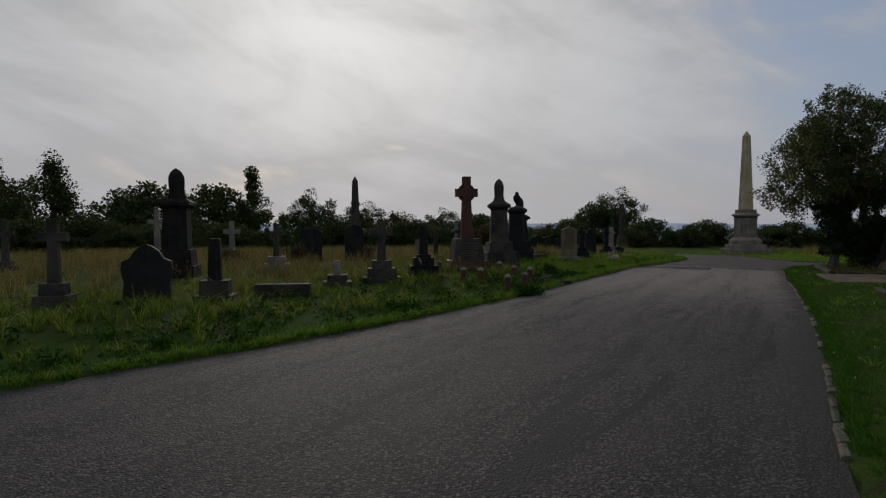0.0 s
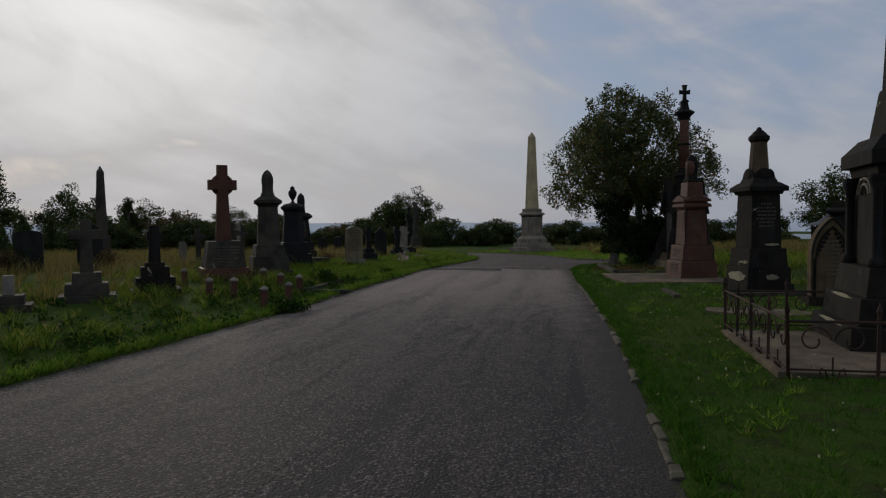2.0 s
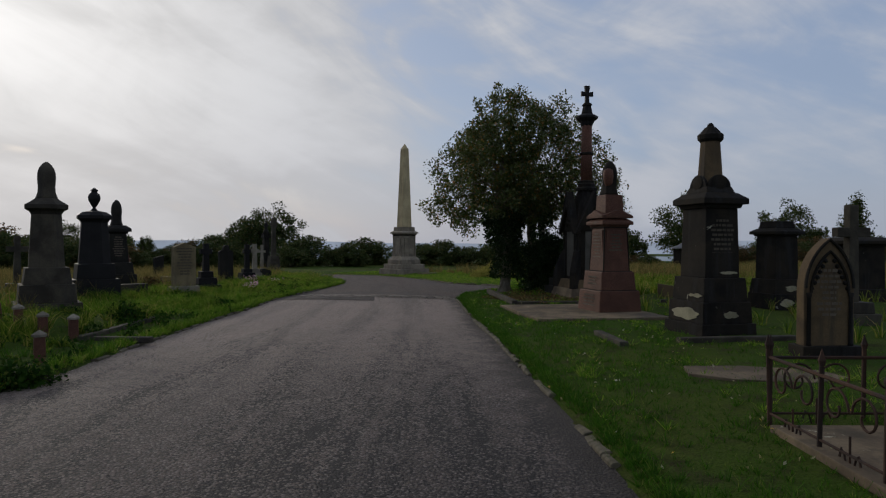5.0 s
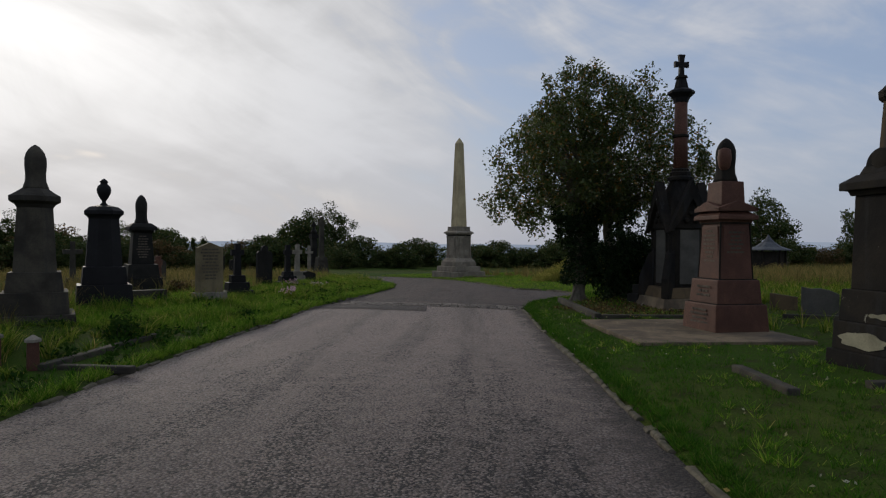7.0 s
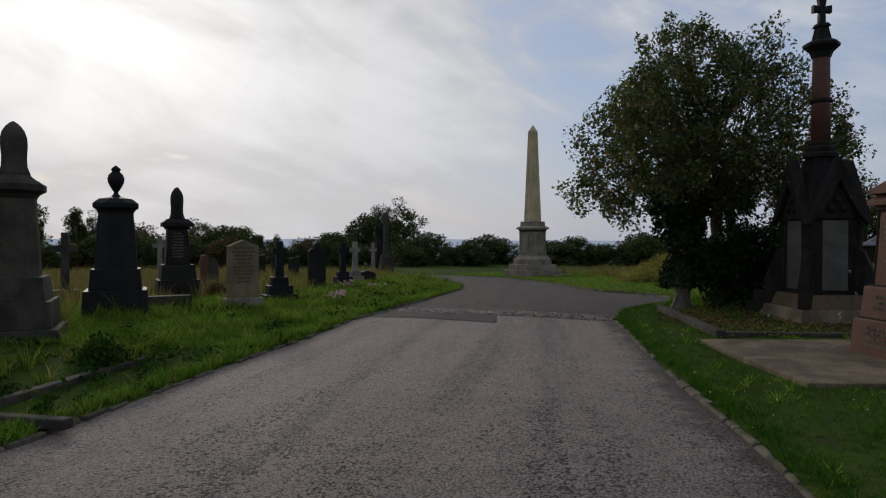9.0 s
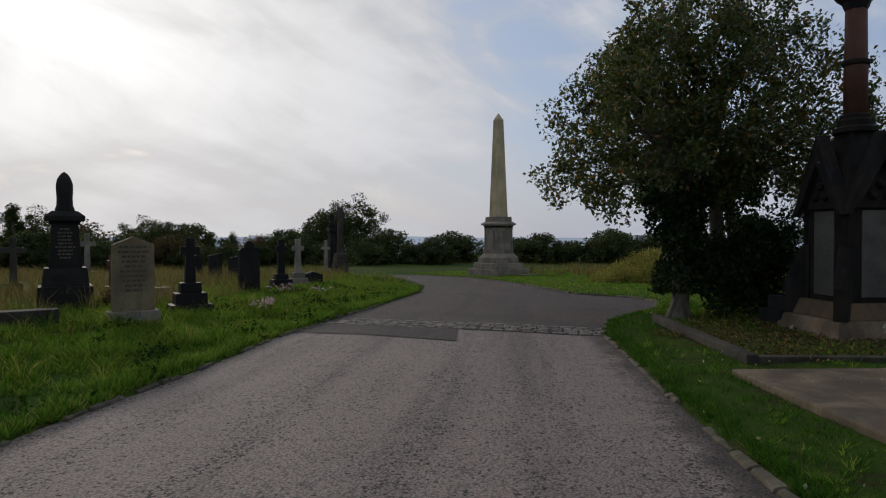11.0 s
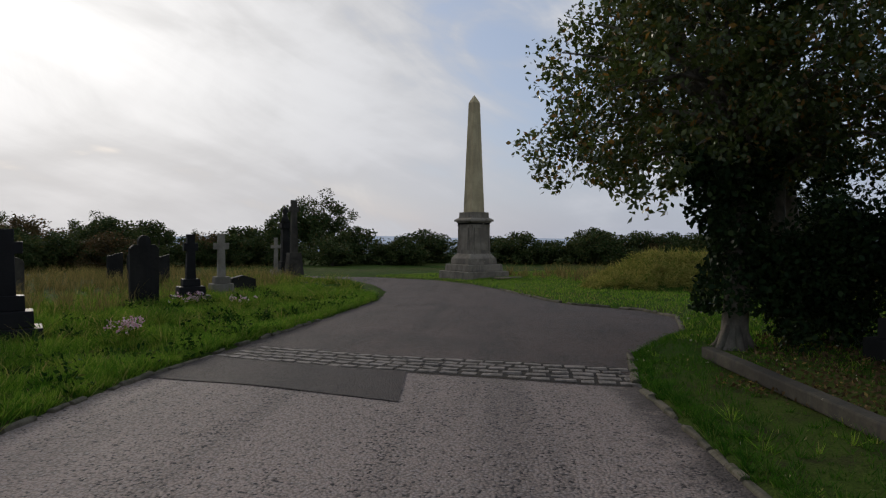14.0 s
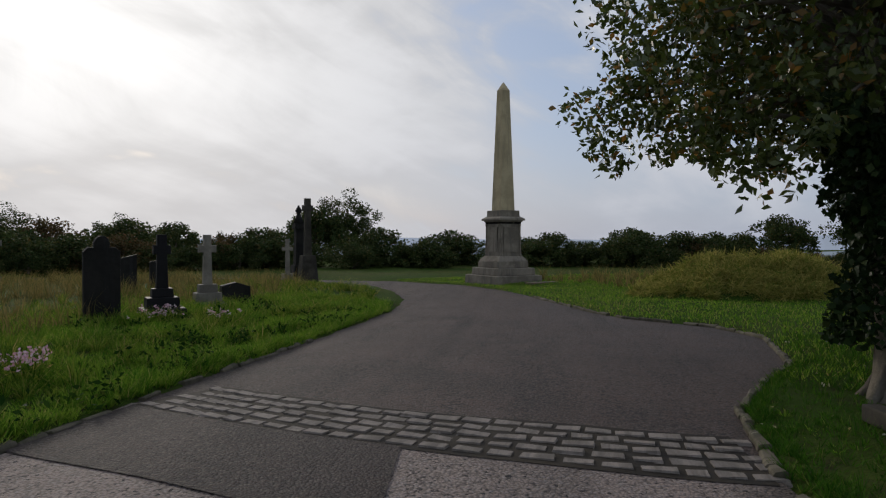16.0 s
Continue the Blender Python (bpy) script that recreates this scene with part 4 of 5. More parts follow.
cross_grave("pale_cross", -4.8, 18.9, LEFT_TURN, "dark cross on pale stone steps", grey_stone, [(0.14, 0.98), (0.2, 0.74), (0.2, 0.5)], 0.92, 0.44, 0.14, base_mat=pale_stone)
m = thing("cross_stump", -2.3, 14.2, LEFT_TURN, "small broken stone cross stump on steps", "cross")
part("step", slab(0, 0.16, 0.62, 0.52), grey_stone, m)
part("step", slab(0.16, 0.30, 0.42, 0.36), grey_stone, m)
part("stump", slab(0.30, 0.60, 0.16, 0.14, 0.15, 0.12), pale_stone, m)
cross_grave("stone_cross", -1.44, 15.3, LEFT_TURN, "dark weathered stone cross on three worn steps", grey_stone, [(0.16, 0.92), (0.2, 0.68), (0.18, 0.46)], 0.92, 0.52, 0.17)
cross_grave("stone_cross", -0.5, 16.5, LEFT_TURN, "dark stone cross on stepped base in long grass", sooty, [(0.16, 0.92), (0.22, 0.72), (0.20, 0.52), (0.08, 0.36)], 0.72, 0.26, 0.18)
cross_grave("stone_cross", -13.8, 20.7, LEFT_TURN, "dark stone cross on a stepped base in dry grass", grey_stone, [(0.2, 0.6), (0.15, 0.4)], 1.25, 0.52, 0.16)
cross_grave("pale_cross", -12.4, 28.5, LEFT_TURN, "tall pale stone cross before the trees", pale_stone, [(0.3, 0.6)], 2.0, 0.72, 0.2)
m = pedestal("slim_obelisk", -4.4, 33.0, LEFT_TURN, "slim grey stone obelisk among the graves", grey_stone, [("plinth", 0, 0.4, 0.95, 0.9), ("base", 0.4, 1.2, 0.7, 0.62), ("shaft", 1.2, 3.85, 0.46, 0.28)])
part("tip", slab(3.85, 4.1, 0.28, 0.28, 0.02, 0.02, bevel=0.002), grey_stone, m)
headstone("dark_headstone", -3.6, 26.6, LEFT_TURN, "dark round-topped headstone in long grass", slate, round_top(0.75, 1.5, 0.4), 0.14)
headstone("dark_headstone", -5.2, 26.0, LEFT_TURN, "dark leaning headstone among brambles", slate, round_top(0.8, 1.35, 0.12), 0.14)
cross_grave("grey_cross", -0.3, 27.0, LEFT_TURN, "grey stone cross in long grass", grey_stone, [(0.25, 0.6)], 1.15, 0.46, 0.15)
cross_grave("grey_cross", 0.8, 29.5, LEFT_TURN, "grey stone cross behind the urn monument", grey_stone, [(0.25, 0.6)], 1.4, 0.55, 0.16)
headstone("pale_headstone", -1.2, 32.0, LEFT_TURN, "small pale headstone far off in long grass", pale_stone, round_top(0.3, 0.9, 0.1), 0.12)
headstone("grey_headstone", 3.9, 37.0, LEFT_TURN, "grey headstone in long grass", grey_stone, round_top(0.6, 1.0, 0.2), 0.12)

# pink granite posts round the celtic cross plot
post = thing("granite_post", 0.5, 16.3, LEFT_TURN, "short pink granite post with a pale pointed cap", "post", "posts round the plot")
part("post", slab(0, 0.36, 0.13, 0.13, 0.12, 0.12), pink_granite, post)
part("cap", turned([(0.085, 0.36), (0.085, 0.39), (0.01, 0.44)], 8), pale_stone, post)
for x, y in ((0.95, 16.7), (1.5, 15.3), (2.0, 16.1), (2.35, 17.8), (1.6, 18.6), (-0.1, 18.2), (1.95, 18.0)):
    copy_thing(post, pose(x, y, float(ground_z(x, y)) - 0.04, 0, 0, LEFT_TURN))
for x, y, l, a in ((2.75, 18.35, 1.4, 62), (3.35, 19.6, 1.3, 62), (3.0, 17.6, 0.9, 150), (1.2, 13.6, 1.2, 60)):
    m = thing("grave_kerb", x, y, a, "old stone grave kerb half sunk in grass", "kerb", sink=0.02)
    part("kerb", slab(0, 0.09, l, 0.12, bevel=0.02), grey_stone, m)

# ---------------------------------------------------------------- the great obelisk
m = pedestal("great_obelisk", 20.35, 44.2, 10, "tall pale tan stone obelisk on a stepped granite plinth", plinth_stone,
             [("step", -0.15, 0.36, 2.28, 2.26), ("step", 0.36, 0.66, 1.88, 1.84), ("base", 0.66, 0.92, 1.50, 1.46)], cut=0.03)
part("base_moulding", slab(0.92, 1.14, 1.46, 1.46, 1.12, 1.12, bevel=0.03), plinth_stone, m)
part("die", slab(1.14, 2.44, 1.08, 1.08, 0.99, 0.99), plinth_stone, m)
for a in range(4):
    turn = Matrix.Rotation(a * math.pi / 2, 4, "Z")
    ob = part("panel", prism([(-0.37, 1.30), (0.37, 1.30), (0.34, 2.30), (-0.34, 2.30)], -0.555, -0.50, 0.012), plinth_stone, m, "raised inscription panel")
    ob.matrix_local = turn
    for sx in (-1, 1):
        ob = part("corner_shaft", turned([(0.05, 1.14), (0.05, 1.20), (0.034, 1.24), (0.032, 2.32), (0.05, 2.38), (0.05, 2.44)], 10, x=sx * 0.45, y=-0.52), plinth_stone, m)
        ob.matrix_local = turn
part("neck", slab(2.44, 2.54, 1.02, 1.02, 1.10, 1.10), sooty, m, "dark weathered neck moulding")
part("cornice", cornice(2.52, 2.74, 1.06, 0.11), plinth_stone, m)
part("upper_block", slab(2.73, 2.99, 0.98, 0.98, 0.95, 0.95, bevel=0.02), plinth_stone, m)
part("shaft", slab(2.99, 7.90, 0.68, 0.68, 0.375, 0.375, bevel=0.02), obelisk_stone, m)
part("tip", slab(7.90, 8.24, 0.375, 0.375, 0.03, 0.03, bevel=0.004), obelisk_stone, m)
m = thing("flat_stone", 21.0, 42.1, 8, "flat pale paving stone in the grass by the obelisk", "slab", sink=0.02)
part("slab", slab(0, 0.07, 1.3, 0.5), slab_stone, m)

# ---------------------------------------------------------------- railing, slabs and kerbs on the near side
A, B = Vector((5.85, 7.45)), Vector((7.2, 9.85))
C, D = B + Vector((1.95, -1.05)), A + Vector((1.95, -1.05))
fence = thing("iron_railing", 5.85, 7.45, 0, "rusty wrought iron grave railing with scrolls", "railing", sink=0.05)
origin = fence.matrix_world.translation


def local(p, z):
    return Vector((p.x - origin.x, p.y - origin.y, z))


for p, q in ((A, B), (B, C), (A, D)):
    n = max(2, round((q - p).length / 0.75))
    part("rail", tube([local(p, 0.60), local(q, 0.60)], 0.014), rust, fence)
    part("rail", tube([local(p, 0.16), local(q, 0.16)], 0.010), rust, fence)
    for i in range(n + 1):
        c = p.lerp(q, i / n)
        lean = Vector((0.02 * math.sin(i * 2.1), 0.02 * math.cos(i * 1.3), 0))
        ob = part("post", tube([local(c, 0.0), local(c, 0.40) + lean * 0.5, local(c, 0.66) + lean], 0.017), rust, fence)
        part("spike", tube([local(c, 0.65) + lean, local(c, 0.70) + lean, local(c, 0.78) + lean], [0.012, 0.026, 0.002]), rust, ob)
    for i in range(n):
        mid, dirn = p.lerp(q, (i + 0.5) / n), (q - p).normalized()
        for s in (-1, 1):
            spiral = []
            for k in range(20):
                a = 0.35 * k
                r = 0.145 * (1 - k / 26)
                spiral.append(local(mid + dirn * s * (0.16 - r * math.cos(a)), 0.43 + r * math.sin(a)))
            part("scroll", tube(spiral, 0.009, 5), rust, fence)
        for s in (-1, 0, 1):
            leaf = [local(mid + dirn * (0.02 * s), 0.02), local(mid + dirn * (0.06 * s), 0.15), local(mid + dirn * (0.09 * s), 0.18 + 0.07 * (s == 0)), local(mid + dirn * (0.11 * s), 0.12 + 0.16 * (s == 0))]
            part("sprig", tube(leaf, 0.008, 5), rust, fence)
m = thing("grave_slab", 7.2, 8.25, -29, "worn concrete grave floor inside the railing", "slab", sink=0.04)
part("slab", slab(0, 0.07, 1.7, 2.5), slab_stone, m)
m = thing("broken_slab", 8.95, 11.15, -35, "broken sandy stone slab sunk in the grass", "slab", sink=0.02)
part("slab", prism([(-0.75, -0.35), (-0.1, -0.45), (0.7, -0.28), (0.85, 0.12), (0.35, 0.42), (-0.4, 0.36), (-0.8, 0.1)], -0.05, 0.035, 0.01), slab_stone, m)
for o in m.children:
    o.matrix_local = Matrix.Rotation(math.pi / 2, 4, "X")
for x, y, l, a in ((9.37, 13.95, 1.25, 65), (11.0, 13.0, 1.9, -20), (15.25, 17.75, 1.0, -40)):
    m = thing("grave_kerb", x, y, a, "grey stone grave kerb lying in the grass", "kerb", sink=0.03)
    part("kerb", slab(0, 0.10, l, 0.13, bevel=0.02), grey_stone, m)
plot = thing("plot_kerb", 13.5, 20.55, FACING - 10, "dark stone kerb edging a bare grave plot", "kerb", sink=0.02)
part("kerb", slab(0, 0.13, 0.14, 3.9, x=-1.35, y=0.35, bevel=0.02), grey_stone, plot)
part("kerb", slab(0, 0.10, 2.7, 0.13, y=-1.5, bevel=0.02), grey_stone, plot)
m = thing("low_block", 14.9, 22.0, FACING, "stepped dark stone grave block under the tree", "grave")
part("block", slab(0, 0.28, 0.7, 0.6), slate, m)
part("block", slab(0.28, 0.5, 0.5, 0.42), slate, m)
headstone("grey_headstone", 15.7, 17.9, FACING - 28, "low grey slate headstone with a curved top and mossy edge", marble, [(-0.33, 0), (0.33, 0), (0.33, 0.50), (0.16, 0.58), (0.0, 0.61), (-0.16, 0.60), (-0.33, 0.64)], 0.10)
headstone("mossy_headstone", 16.75, 19.55, FACING - 28, "low mossy brown headstone behind the granite monument", brown_stone, [(-0.28, 0), (0.28, 0), (0.28, 0.34), (-0.28, 0.42)], 0.12)
# the dark shelter far off
k = thing("shelter", 50.0, 47.3, 20, "dark open shelter with a flared conical roof", "shelter", z=-0.3)
part("roof", turned([(1.75, 1.45), (1.72, 1.52), (1.0, 1.75), (0.5, 2.1), (0.18, 2.45), (0.03, 2.72)], 10), roof_lead, k)
for i in range(6):
    a = i * math.pi / 3
    part("post", slab(0, 1.5, 0.14, 0.14, x=1.3 * math.cos(a), y=1.3 * math.sin(a)), dark_wood, k)
part("screen", slab(0, 1.35, 2.1, 2.1), dark_wood, k)

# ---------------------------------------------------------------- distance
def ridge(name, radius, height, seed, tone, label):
    """A far hill line across the valley; its colour glows with haze painted in."""
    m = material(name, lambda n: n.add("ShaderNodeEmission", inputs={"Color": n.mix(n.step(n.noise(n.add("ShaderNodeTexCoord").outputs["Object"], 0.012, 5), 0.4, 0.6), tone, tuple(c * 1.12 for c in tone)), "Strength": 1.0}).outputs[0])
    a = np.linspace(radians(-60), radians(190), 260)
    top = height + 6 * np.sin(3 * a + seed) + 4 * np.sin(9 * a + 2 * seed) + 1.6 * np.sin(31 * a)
    x, y = 10 + radius * np.cos(a), 20 + radius * np.sin(a)
    co = np.concatenate([np.stack([x, y, np.full_like(x, -80.0)], 1), np.stack([x, y, top], 1)])
    i = np.arange(len(a) - 1)
    me = fill_mesh(name, co, np.stack([i, i + 1, i + 1 + len(a), i + len(a)], 1))
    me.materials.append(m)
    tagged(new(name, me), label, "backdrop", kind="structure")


ridge("backdrop_far", 2600, 10, 1.0, (0.235, 0.275, 0.345), "blue hills across the valley with painted haze")
ridge("backdrop_near", 1500, -14, 2.4, (0.17, 0.205, 0.25), "wooded valley side with painted haze")


# ---------------------------------------------------------------- trees
def leaf_mesh(name, places, size, rng, droop=0.3, wide=0.5):
    """Small folded leaves at the places given."""
    n = len(places)
    d = rng.normal(size=(n, 3))
    d[:, 2] -= droop
    d /= np.linalg.norm(d, axis=1)[:, None]
    s = np.cross(d, rng.normal(size=(n, 3)))
    s /= np.linalg.norm(s, axis=1)[:, None]
    up = np.cross(s, d)
    l = (size * rng.uniform(0.6, 1.25, n))[:, None]
    co = np.stack([places, places + d * l * 0.5 + s * l * wide * 0.5 + up * l * 0.10, places + d * l, places + d * l * 0.5 - s * l * wide * 0.5 + up * l * 0.10], 1).reshape(-1, 3)
    return fill_mesh(name, co, np.arange(4 * n).reshape(-1, 4))


def clumps(rng, centres, radii, count):
    """Places of leaves gathered round twig ends."""
    pick = rng.integers(0, len(centres), count)
    off = rng.normal(size=(count, 3))
    off /= np.linalg.norm(off, axis=1)[:, None]
    return centres[pick] + off * (radii[pick] * rng.uniform(0.25, 1.0, count) ** 0.6)[:, None]


def limb(rng, a, b, r0, r1, sag=0.15, steps=6, bm=None):
    a, b = np.array(a, float), np.array(b, float)
    pts = []
    for i in range(steps + 1):
        t = i / steps
        p = a * (1 - t) + b * t + np.array([0, 0, sag * math.sin(math.pi * t)])
        if 0 < i < steps:
            p = p + rng.normal(size=3) * 0.05
        pts.append(tuple(p))
    return tube(pts, [r0 + (r1 - r0) * i / steps for i in range(steps + 1)], 7, bm)


# the big holly by the road: trunks, limbs, crown, ivy
rng = np.random.default_rng(7)
holly = thing("holly_tree", 14.02, 23.6, 0, "large dark evergreen holly tree with ivy on its trunk", "tree", sink=0.1)
part("trunk", tube([(-0.06, -0.02, -0.1), (-0.02, 0.0, 0.08), (0.03, 0.02, 0.30), (0.10, 0.06, 0.7), (0.17, 0.15, 1.3), (0.30, 0.24, 2.0), (0.45, 0.35, 2.7)], [0.27, 0.20, 0.165, 0.155, 0.17, 0.16, 0.14], 14), bark, holly, smooth=True)
for a in (0.4, 1.9, 3.1, 4.3, 5.4):
    part("root", tube([(0.08 * math.cos(a), 0.08 * math.sin(a), 0.38), (0.19 * math.cos(a), 0.19 * math.sin(a), 0.15), (0.36 * math.cos(a), 0.36 * math.sin(a), 0.0)], [0.05, 0.055, 0.02], 7), bark, holly, smooth=True)
part("trunk", limb(rng, (1.75, 0.55, 0), (1.45, 0.75, 2.9), 0.17, 0.13, 0.0), bark, holly, smooth=True)
part("trunk", limb(rng, (2.3, 0.9, 0), (2.2, 1.1, 2.9), 0.14, 0.11, 0.0), bark, holly, smooth=True)
centre, size = np.array([1.33, 0.85, 3.95]), np.array([2.78, 2.3, 2.25])
ends = []


def crown_spot(p):
    lump = 1 + 0.15 * math.sin(4 * p[0] + 2 * p[2]) + 0.12 * math.sin(6 * p[1] - 3 * p[0] + 1) + 0.06 * math.sin(11 * p[2] + 7 * p[0])
    q = centre + p * size * lump
    floor_z = 2.05 + 0.5 * max(0, (q[0] - 0.6) / 2.5) + 0.45 * max(0, 1 - abs(q[0]) / 1.2)
    return q, q[2] >= floor_z and q[0] - 2.0 + 0.8 * (q[2] - 4.2) <= 1.45


while len(ends) < 980:
    p = rng.uniform(-1, 1, 3)
    r = float((np.abs(p) ** 2.5).sum()) ** 0.4
    if r > 1 or r < (0.62 if len(ends) < 780 else 0.12):
        continue
    q, fits = crown_spot(p)
    if fits:
        ends.append(q)
# twigs that stand out of the outline
for p in ((-0.75, 0.4, 6.0), (-0.72, 0.4, 5.85), (-1.55, 0.5, 2.2), (-1.1, 0.3, 1.95), (-1.3, 0.4, 2.05), (2.3, 0.3, 5.75), (4.0, -0.2, 3.4), (0.7, 0.2, 6.1)):
    ends.append(np.array(p))
ends = np.array(ends)
for k in range(0, len(ends), 9):
    start = (0.45, 0.35, 2.3 + 0.25 * (k % 5)) if ends[k][0] < 1.2 else (1.5, 0.75, 2.3 + 0.3 * (k % 5))
    part("branch", limb(rng, start, ends[k], 0.045, 0.010, 0.25, 5), bark, holly)
me = leaf_mesh("crown", clumps(rng, ends, np.full(len(ends), 0.25) * rng.uniform(0.55, 1.45, len(ends)), 64000), 0.098, rng, 0.1, 0.55)
me.materials.append(holly_leaf)
crown = new("crown", me)
crown.parent = holly
h = rng.uniform(0.55, 2.7, 5200)
a = rng.uniform(0, 2 * math.pi, 5200)
rad = 0.24 + 0.22 * rng.random(5200) + 0.10 * np.sin(3 * h)
me = leaf_mesh("ivy", np.stack([0.17 * h + rad * np.cos(a), 0.13 * h + rad * np.sin(a), h], 1), 0.085, rng, 0.8, 0.8)
me.materials.append(ivy_leaf)
ivy = new("ivy", me)
ivy.parent = holly
hang = np.array([(-0.55, -0.1, 2.15), (-0.40, 0.1, 1.85), (-0.30, -0.1, 1.6), (-0.2, 0.0, 2.25), (-0.7, 0.0, 2.4)])
me = leaf_mesh("hanging_ivy", clumps(rng, hang, np.full(len(hang), 0.27), 1700), 0.085, rng, 0.6, 0.75)
me.materials.append(ivy_leaf)
o = new("hanging_ivy", me)
o.parent = holly
# the dark shrub at its foot
shrub = thing("holly_bush", 15.2, 23.15, 0, "dark evergreen bush at the foot of the holly tree", "bush", sink=0.05)
part("stems", limb(rng, (0, 0, 0), (0.1, 0.1, 1.3), 0.05, 0.02), bark, shrub)
p = rng.normal(size=(150, 3)) * np.array([0.42, 0.36, 0.52]) + np.array([0, 0, 0.98])
p = p[(p[:, 2] > 0.1) & (p[:, 2] < 2.3)]
me = leaf_mesh("leaves", clumps(rng, p, np.full(len(p), 0.24), 15000), 0.085, rng, 0.3, 0.6)
me.materials.append(ivy_leaf)
o = new("leaves", me)
o.parent = shrub


def make_tree(name, label, height, width, mat, seed, leaves=3600, kind="round", leaf=0.17):
    """A small field tree: tapered trunk, limbs, and a crown of leaf clumps with gaps."""
    r = np.random.default_rng(seed)
    t = tagged(new(name), label, "tree", "trees behind the graves")
    bm = bmesh.new()
    limb(r, (0, 0, 0), (0.1, 0.05, height * 0.75), 0.035 * height, 0.012 * height, 0, 6, bm)
    pts = []
    n = 90 if kind != "thin" else 60
    while len(pts) < n:
        p = r.uniform(-1, 1, 3)
        if np.linalg.norm(p) > 1:
            continue
        z = 0.5 + 0.5 * p[2]
        if kind == "cone":
            w = 1.0 - 0.85 * z
        elif kind == "thin":
            w = 0.75 * math.sin(math.pi * (0.15 + 0.8 * z)) * (0.6 + 0.4 * r.random())
        elif kind == "bush":
            w = 1.0 - 0.5 * z * z
        else:
            w = 1.0
        w *= 1 + 0.25 * math.sin(3 * math.atan2(p[1], p[0]) + 5 * z + seed)
        low_end = 0.0 if kind in ("bush", "cone") else 0.12
        pts.append((p[0] * w * width / 2, p[1] * w * width / 2, height * (low_end + (1 - low_end) * z) * (0.94 + 0.1 * math.sin(2 * p[0] + 3 * p[1] + seed))))
    pts = np.array(pts)
    for k in range(0, len(pts), 6):
        q = pts[k]
        limb(r, (0.05, 0.02, max(0.2, q[2] * 0.55)), q, 0.012 * height, 0.004 * height, 0.1, 3, bm)
    part("trunk", bm, bark, t)
    size_of = 0.13 * (width + height) / 2 * (0.75 if kind == "thin" else 1.0)
    me = leaf_mesh("crown", clumps(r, pts, np.full(len(pts), size_of) * r.uniform(0.5, 1.2, len(pts)), leaves), leaf, r, 0.2, 0.6)
    me.materials.append(mat)
    c = new("crown", me)
    c.parent = t
    return t


KINDS = {
    "round": make_tree("round_tree", "dark rounded broadleaf tree on the cemetery edge", 5.0, 4.6, far_leaf, 1, 11000),
    "tall": make_tree("slender_tree", "slender open-crowned tree on the cemetery edge", 5.0, 3.0, far_leaf, 2, 5600, "thin", 0.15),
    "cone": make_tree("conifer", "dark pointed conifer on the cemetery edge", 5.0, 3.2, far_leaf, 3, 6500, "cone", 0.15),
    "bush": make_tree("hedge_bush", "dark wild hedge bush on the cemetery edge", 3.0, 4.6, far_leaf, 4, 6500, "bush", 0.18),
    "russet": make_tree("russet_bush", "brownish autumn hedge bush on the cemetery edge", 3.0, 4.6, russet_leaf, 5, 6000, "bush", 0.15),
}
USED = set()


def plant(kind, x, y, height, widen=1.0, turn=0.0):
    """Sets a tree of that kind, at its height, on the ground."""
    src = KINDS[kind]
    full = 3.0 if kind in ("bush", "russet") else 5.0
    s = height / full
    z = float(ground_z(x, y)) - 0.1
    o = src if kind not in USED else copy_thing(src, Matrix())
    USED.add(kind)
    o.matrix_world = pose(x, y, z, 0, 0, turn) @ Matrix.Diagonal((s * widen, s * widen, s, 1))


TREES = [
    ("round", -24, 35, 6.0), ("cone", -19.5, 33, 6.2), ("round", -21, 30, 4.8), ("bush", -15.5, 34, 4.4), ("tall", -16, 40, 5.0), ("tall", -13.5, 39, 4.8), ("tall", -11, 38, 5.6),
    ("round", -8.2, 41, 4.2), ("tall", -5.6, 42, 5.0), ("round", -5.2, 44, 5.0), ("russet", -3.0, 42, 4.6), ("round", 0.0, 43, 4.7), ("bush", 2.3, 44, 4.3), ("cone", 4.8, 49, 4.0),
    ("bush", 7.0, 52, 3.4), ("cone", 10.5, 57, 4.2), ("bush", 8.3, 56, 3.4), ("cone", 13.2, 60, 4.2),
]
for i, (kind, x, y, h) in enumerate(TREES):
    plant("bush" if kind == "tall" and i % 2 else kind, 2.5 * x, 2.5 * y, (2.4 + 2.1 * (h - 1.5)) if i < 8 else (1.35 * h if i < 10 else 1.15 * h), 1.1 if i < 8 else 1.3, 47 * i)
MORE = [
    ("round", 22.5, 84, 6.6), ("bush", 19.0, 82, 5.2), ("round", 67, 62.5, 8.2), ("round", 74, 54, 7.2), ("cone", 77, 48, 8.0), ("bush", 82, 40, 7.0), ("round", 84, 30, 7.5), ("bush", 62, 68, 4.6), ("bush", 88, 22, 6.5),
]
for i, (kind, x, y, h) in enumerate(MORE):
    plant(kind, x, y, h, 1.0, 31 * i)
# a belt of wild bushes closes the hilltop
fill = random.Random(12)
for i in range(150):
    a = radians(-8 + 190 * (i + fill.uniform(0, 0.9)) / 150)
    r = fill.uniform(0, 5)
    x, y = 14 + (56 + r) * math.cos(a) * 1.1, 10 + (53 + r) * math.sin(a)
    low = 0.97 if 1.15 < a < 2.4 else 1.0
    plant("bush" if low < 1 and i % 4 else fill.choice(("bush", "russet", "bush")), x, y, low * (1.15 + 0.45 * math.sin(9 * a) * math.sin(4.3 * a + 1) + 1.9 * fill.random() ** 1.8), 1.35 / low ** 0.5, fill.uniform(0, 360))

